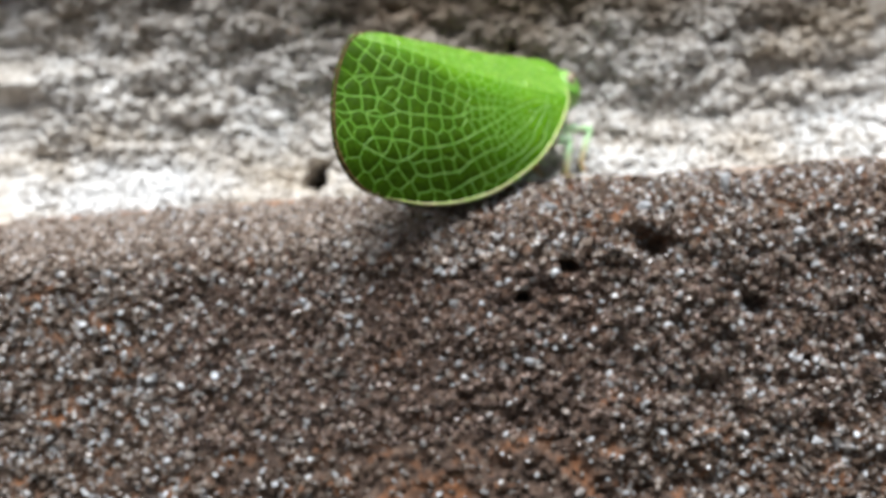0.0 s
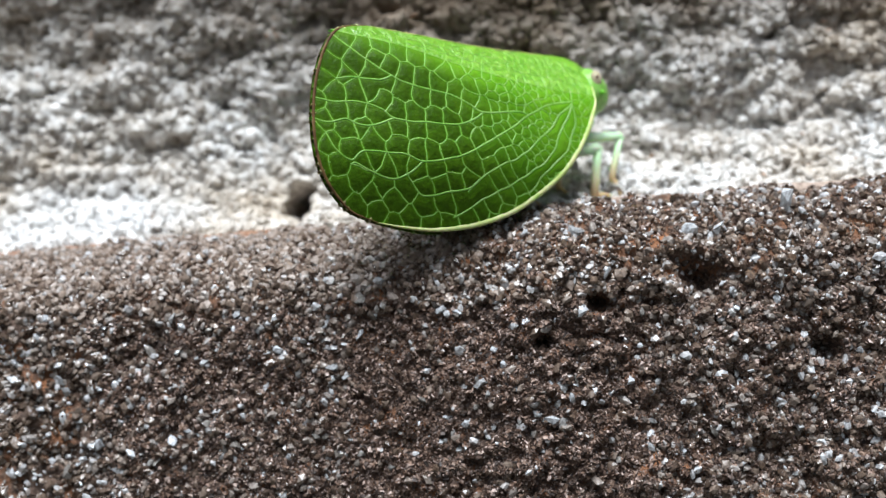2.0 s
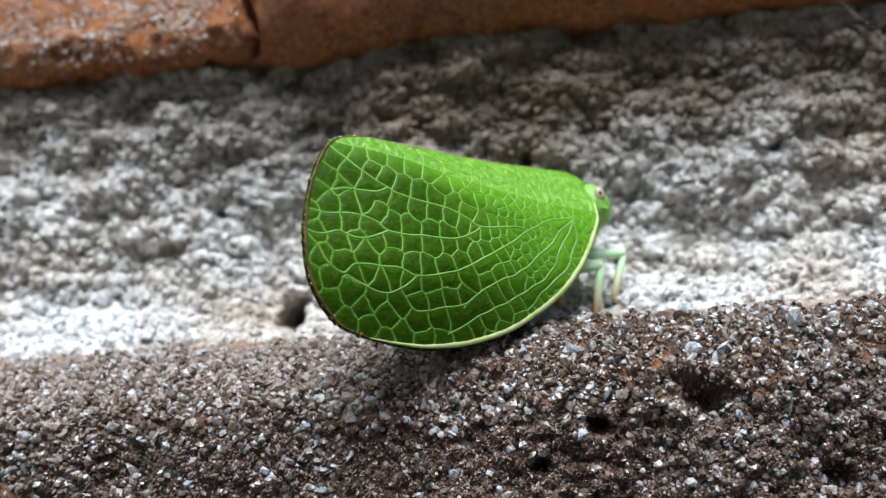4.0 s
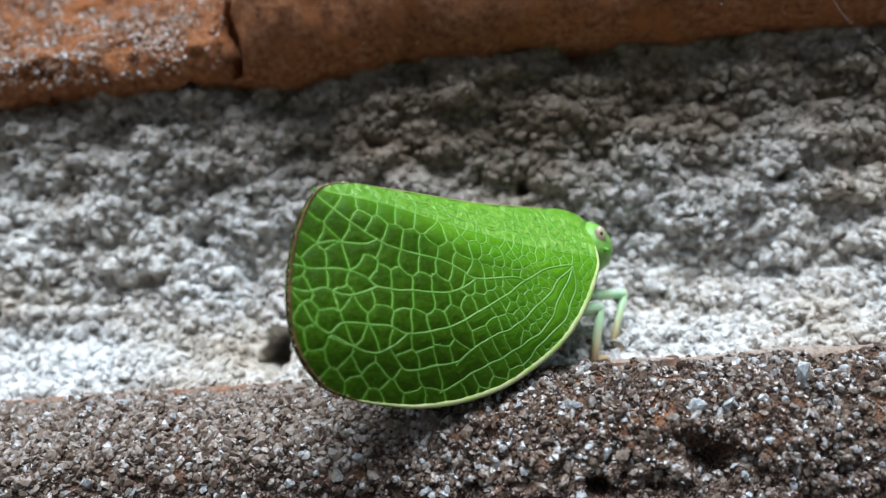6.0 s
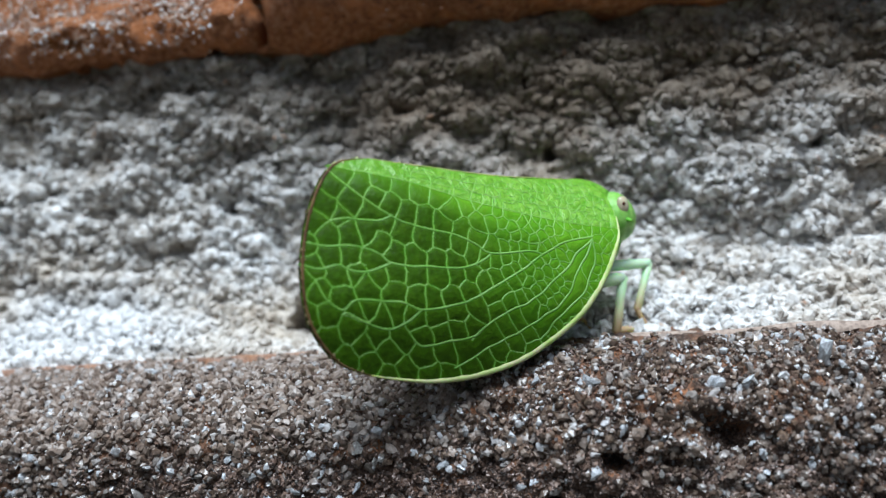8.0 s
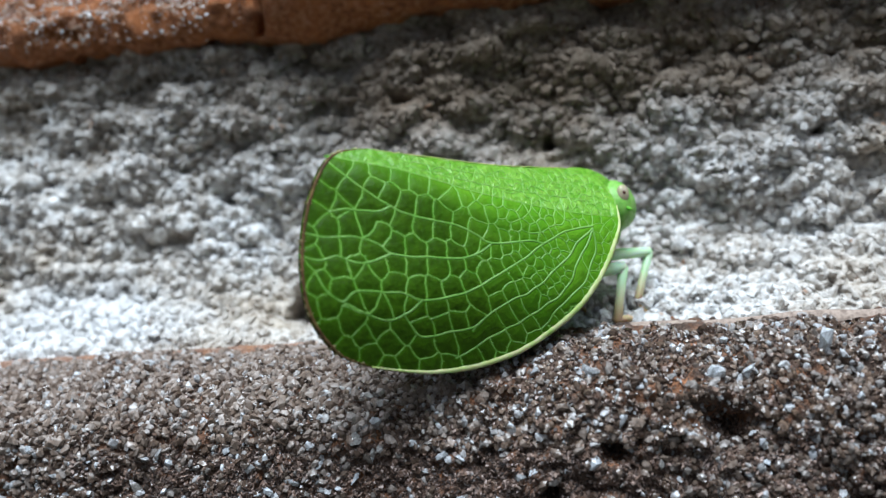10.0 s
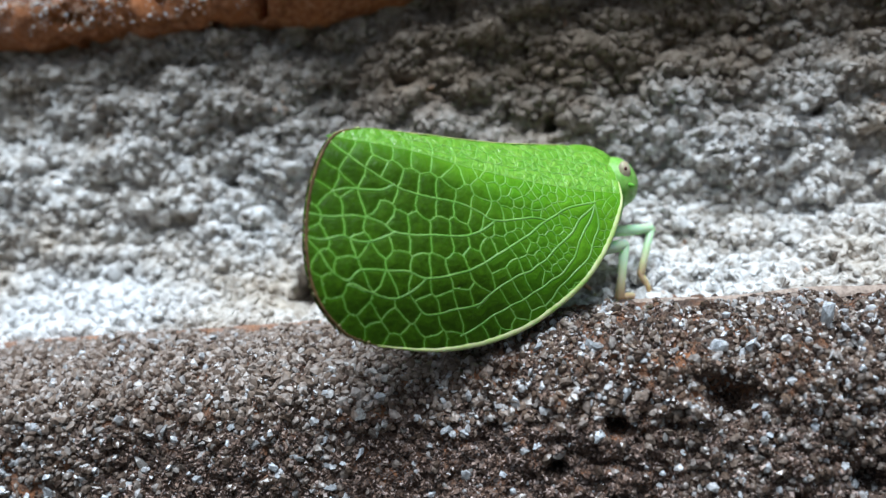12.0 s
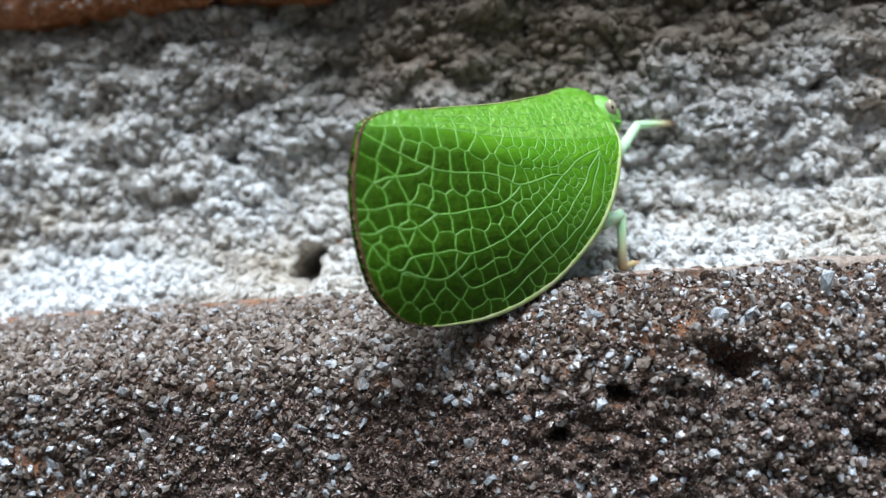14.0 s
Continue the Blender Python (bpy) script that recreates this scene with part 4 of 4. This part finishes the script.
for _ in range(14):
    mesh = bpy.data.meshes.new("grain")
    shard = crystals(grain_rng, np.ones(1))[0] * grain_rng.uniform(0.75, 1.3, (12, 1)) * grain_rng.uniform(0.7, 1.25, 3)
    mesh.from_pydata([tuple(v) for v in shard * MM], [], ICO)
    mesh.materials.append(GRAIN)
    grain_meshes.append(mesh)
crystal_meshes = []
for mesh in grain_meshes[:4]:
    mesh = mesh.copy()
    mesh.materials[0] = CLEAR_GRAIN
    crystal_meshes.append(mesh)
# x, s on the ledge and length of the largest crystals; the rest lie scattered
CRYSTALS = [(10.92, 0.5, 0.95), (8.64, 0.35, 0.62), (5.61, 0.33, 0.62), (5.0, 0.07, 0.42), (-0.37, -0.44, 0.5), (-4.88, -1.07, 0.6), (-7.03, 0.0, 0.5), (2.51, 0.45, 0.5), (11.6, 0.14, 0.5), (0.7, 0.1, 0.55), (-3.53, -1.28, 0.45)]
for n in range(300):
    x = grain_rng.uniform(-14, 16)
    s = grain_rng.uniform(-5.5, 0.8 if x > 2 else 1.0)
    size, turn = 0.2 + 0.24 * grain_rng.uniform() ** 2, Euler(grain_rng.uniform(0, 6.28, 3))
    stretched = Vector((size, size, size))
    if n < len(CRYSTALS):
        x, s, size = CRYSTALS[n]
        turn, stretched = Euler((0.3, 0.5 + 0.9 * (n % 3), 0.2 * n)), Vector((size * 0.55, size * 0.5, size))
    ob = new("grain", crystal_meshes[n % 4] if n < len(CRYSTALS) else grain_meshes[n % 14])
    ob.parent = lower_brick
    ob.matrix_basis = Matrix.LocRotScale(Vector(on_brick(np.array(x), np.array(s), size * 0.14)) * MM, turn, stretched)


# ---- what moves: the insect shifts, lifts its head and waves a front leg ----
HOPPER_ROWS = [
    (0.0, 4.383, 0.714, 0.326, 0.02, 1.04, 0.11),
    (0.5, 4.350, 0.757, 0.293, 0.01, 1.25, 0.11),
    (1.0, 4.451, 0.781, 0.280, -0.30, 0.25, -0.09),
    (1.5, 4.476, 0.796, 0.275, 0.00, 0.15, 0.14),
    (2.0, 4.533, 0.724, 0.436, -0.14, -0.69, 0.37),
    (2.5, 4.596, 0.773, 0.407, -0.80, -0.98, -0.19),
    (5.0, 4.498, 0.740, 0.314, -0.31, 1.17, 0.60),
    (5.5, 4.515, 0.769, 0.300, 0.23, 1.05, 0.44),
    (6.0, 4.523, 0.802, 0.285, -0.12, 0.94, 0.11),
    (6.5, 4.514, 0.791, 0.292, -0.15, 1.14, 0.10),
    (7.0, 4.504, 0.725, 0.293, -0.37, 0.90, 0.35),
    (7.5, 4.507, 0.733, 0.307, -0.54, 0.79, 0.14),
    (8.0, 4.504, 0.714, 0.308, -0.73, 0.72, 0.25),
    (10.5, 4.549, 0.806, 0.317, -0.34, 0.58, 0.49),
    (11.0, 4.533, 0.776, 0.315, -0.09, 0.65, 0.69),
    (11.5, 4.542, 0.782, 0.319, 0.04, 0.57, 0.66),
    (12.0, 4.563, 0.653, 0.346, 0.49, -0.13, 0.31),
    (12.5, 4.556, 0.556, 0.562, 1.22, -3.99, -1.84),
    (13.0, 4.464, 0.887, 0.956, 4.33, -8.08, 0.14),
    (13.5, 4.446, 1.806, 1.346, 7.52, -7.11, 8.68),
    (14.0, 4.729, 1.842, 1.517, 9.64, -7.83, 9.97),]
# Seconds, the femur's angle, the shin's angle, both from straight ahead, upwards positive; how far the foot straightens; the hip's shift.
WAVE = [(0.0, 2, -110, 0, 0, 0), (12.2, 2, -110, 0, 0, 0), (12.4, 44, -72, 0, 0, 0), (12.5, 49, -77, 0, 0, 0), (12.6, 60, -98, 0, 0, 0), (12.7, 54, -66, 0, 0, 0), (12.8, 52, -58, 0, 0, 0), (12.9, 60, -98, 0, 0, 0), (13.0, 54, -47, 0, 0, 0), (13.1, 30, -20, 0, 0, 0), (13.2, 13, -48, 0, 0, 0), (13.3, 16, -88, 0, 0, 0), (13.4, 46, -68, 0, 0, 0), (13.5, 33, -7, 34, 0.85, 0.0), (13.6, 34, -11, 34, 0.85, 0.05), (13.8, 36, -2, 34, 0.85, 0.1), (14.0, 36, -8, 34, 0.85, 0.2)]
STANCE = [(0.0, 0, 0, 0), (11.5, 0, 0, 0), (12.0, 0.04, 0.13, -0.04), (12.5, 0.07, 0.24, -0.31), (13.0, -0.08, -0.15, -0.79), (13.5, -0.64, -1.13, -1.08), (14.0, -0.96, -1.03, -1.15)]


def motions():
    walk(hopper, [(t, mm_pose(*row) @ pose(0, 0, 0, 0, 0, HEADING)) for t, *row in HOPPER_ROWS])
    walk(front_leg, [(t, mm_pose(FRONT_HIP[0] + x, FRONT_HIP[1], FRONT_HIP[2] + z, 0, -a, 0)) for t, a, _, _, x, z in WAVE])
    walk(front_shin, [(t, mm_pose(FRONT_FEMUR, 0, 0, 0, a - b, 0)) for t, a, b, *_ in WAVE])
    walk(front_foot, [(t, mm_pose(FRONT_TIBIA, 0, 0, 0, f, 0)) for t, _, _, f, *_ in WAVE])
    walk(middle_leg, [(t, mm_pose(MID_HIP[0] + x, MID_HIP[1] + y, MID_HIP[2] + z)) for t, x, y, z in STANCE])


motions()
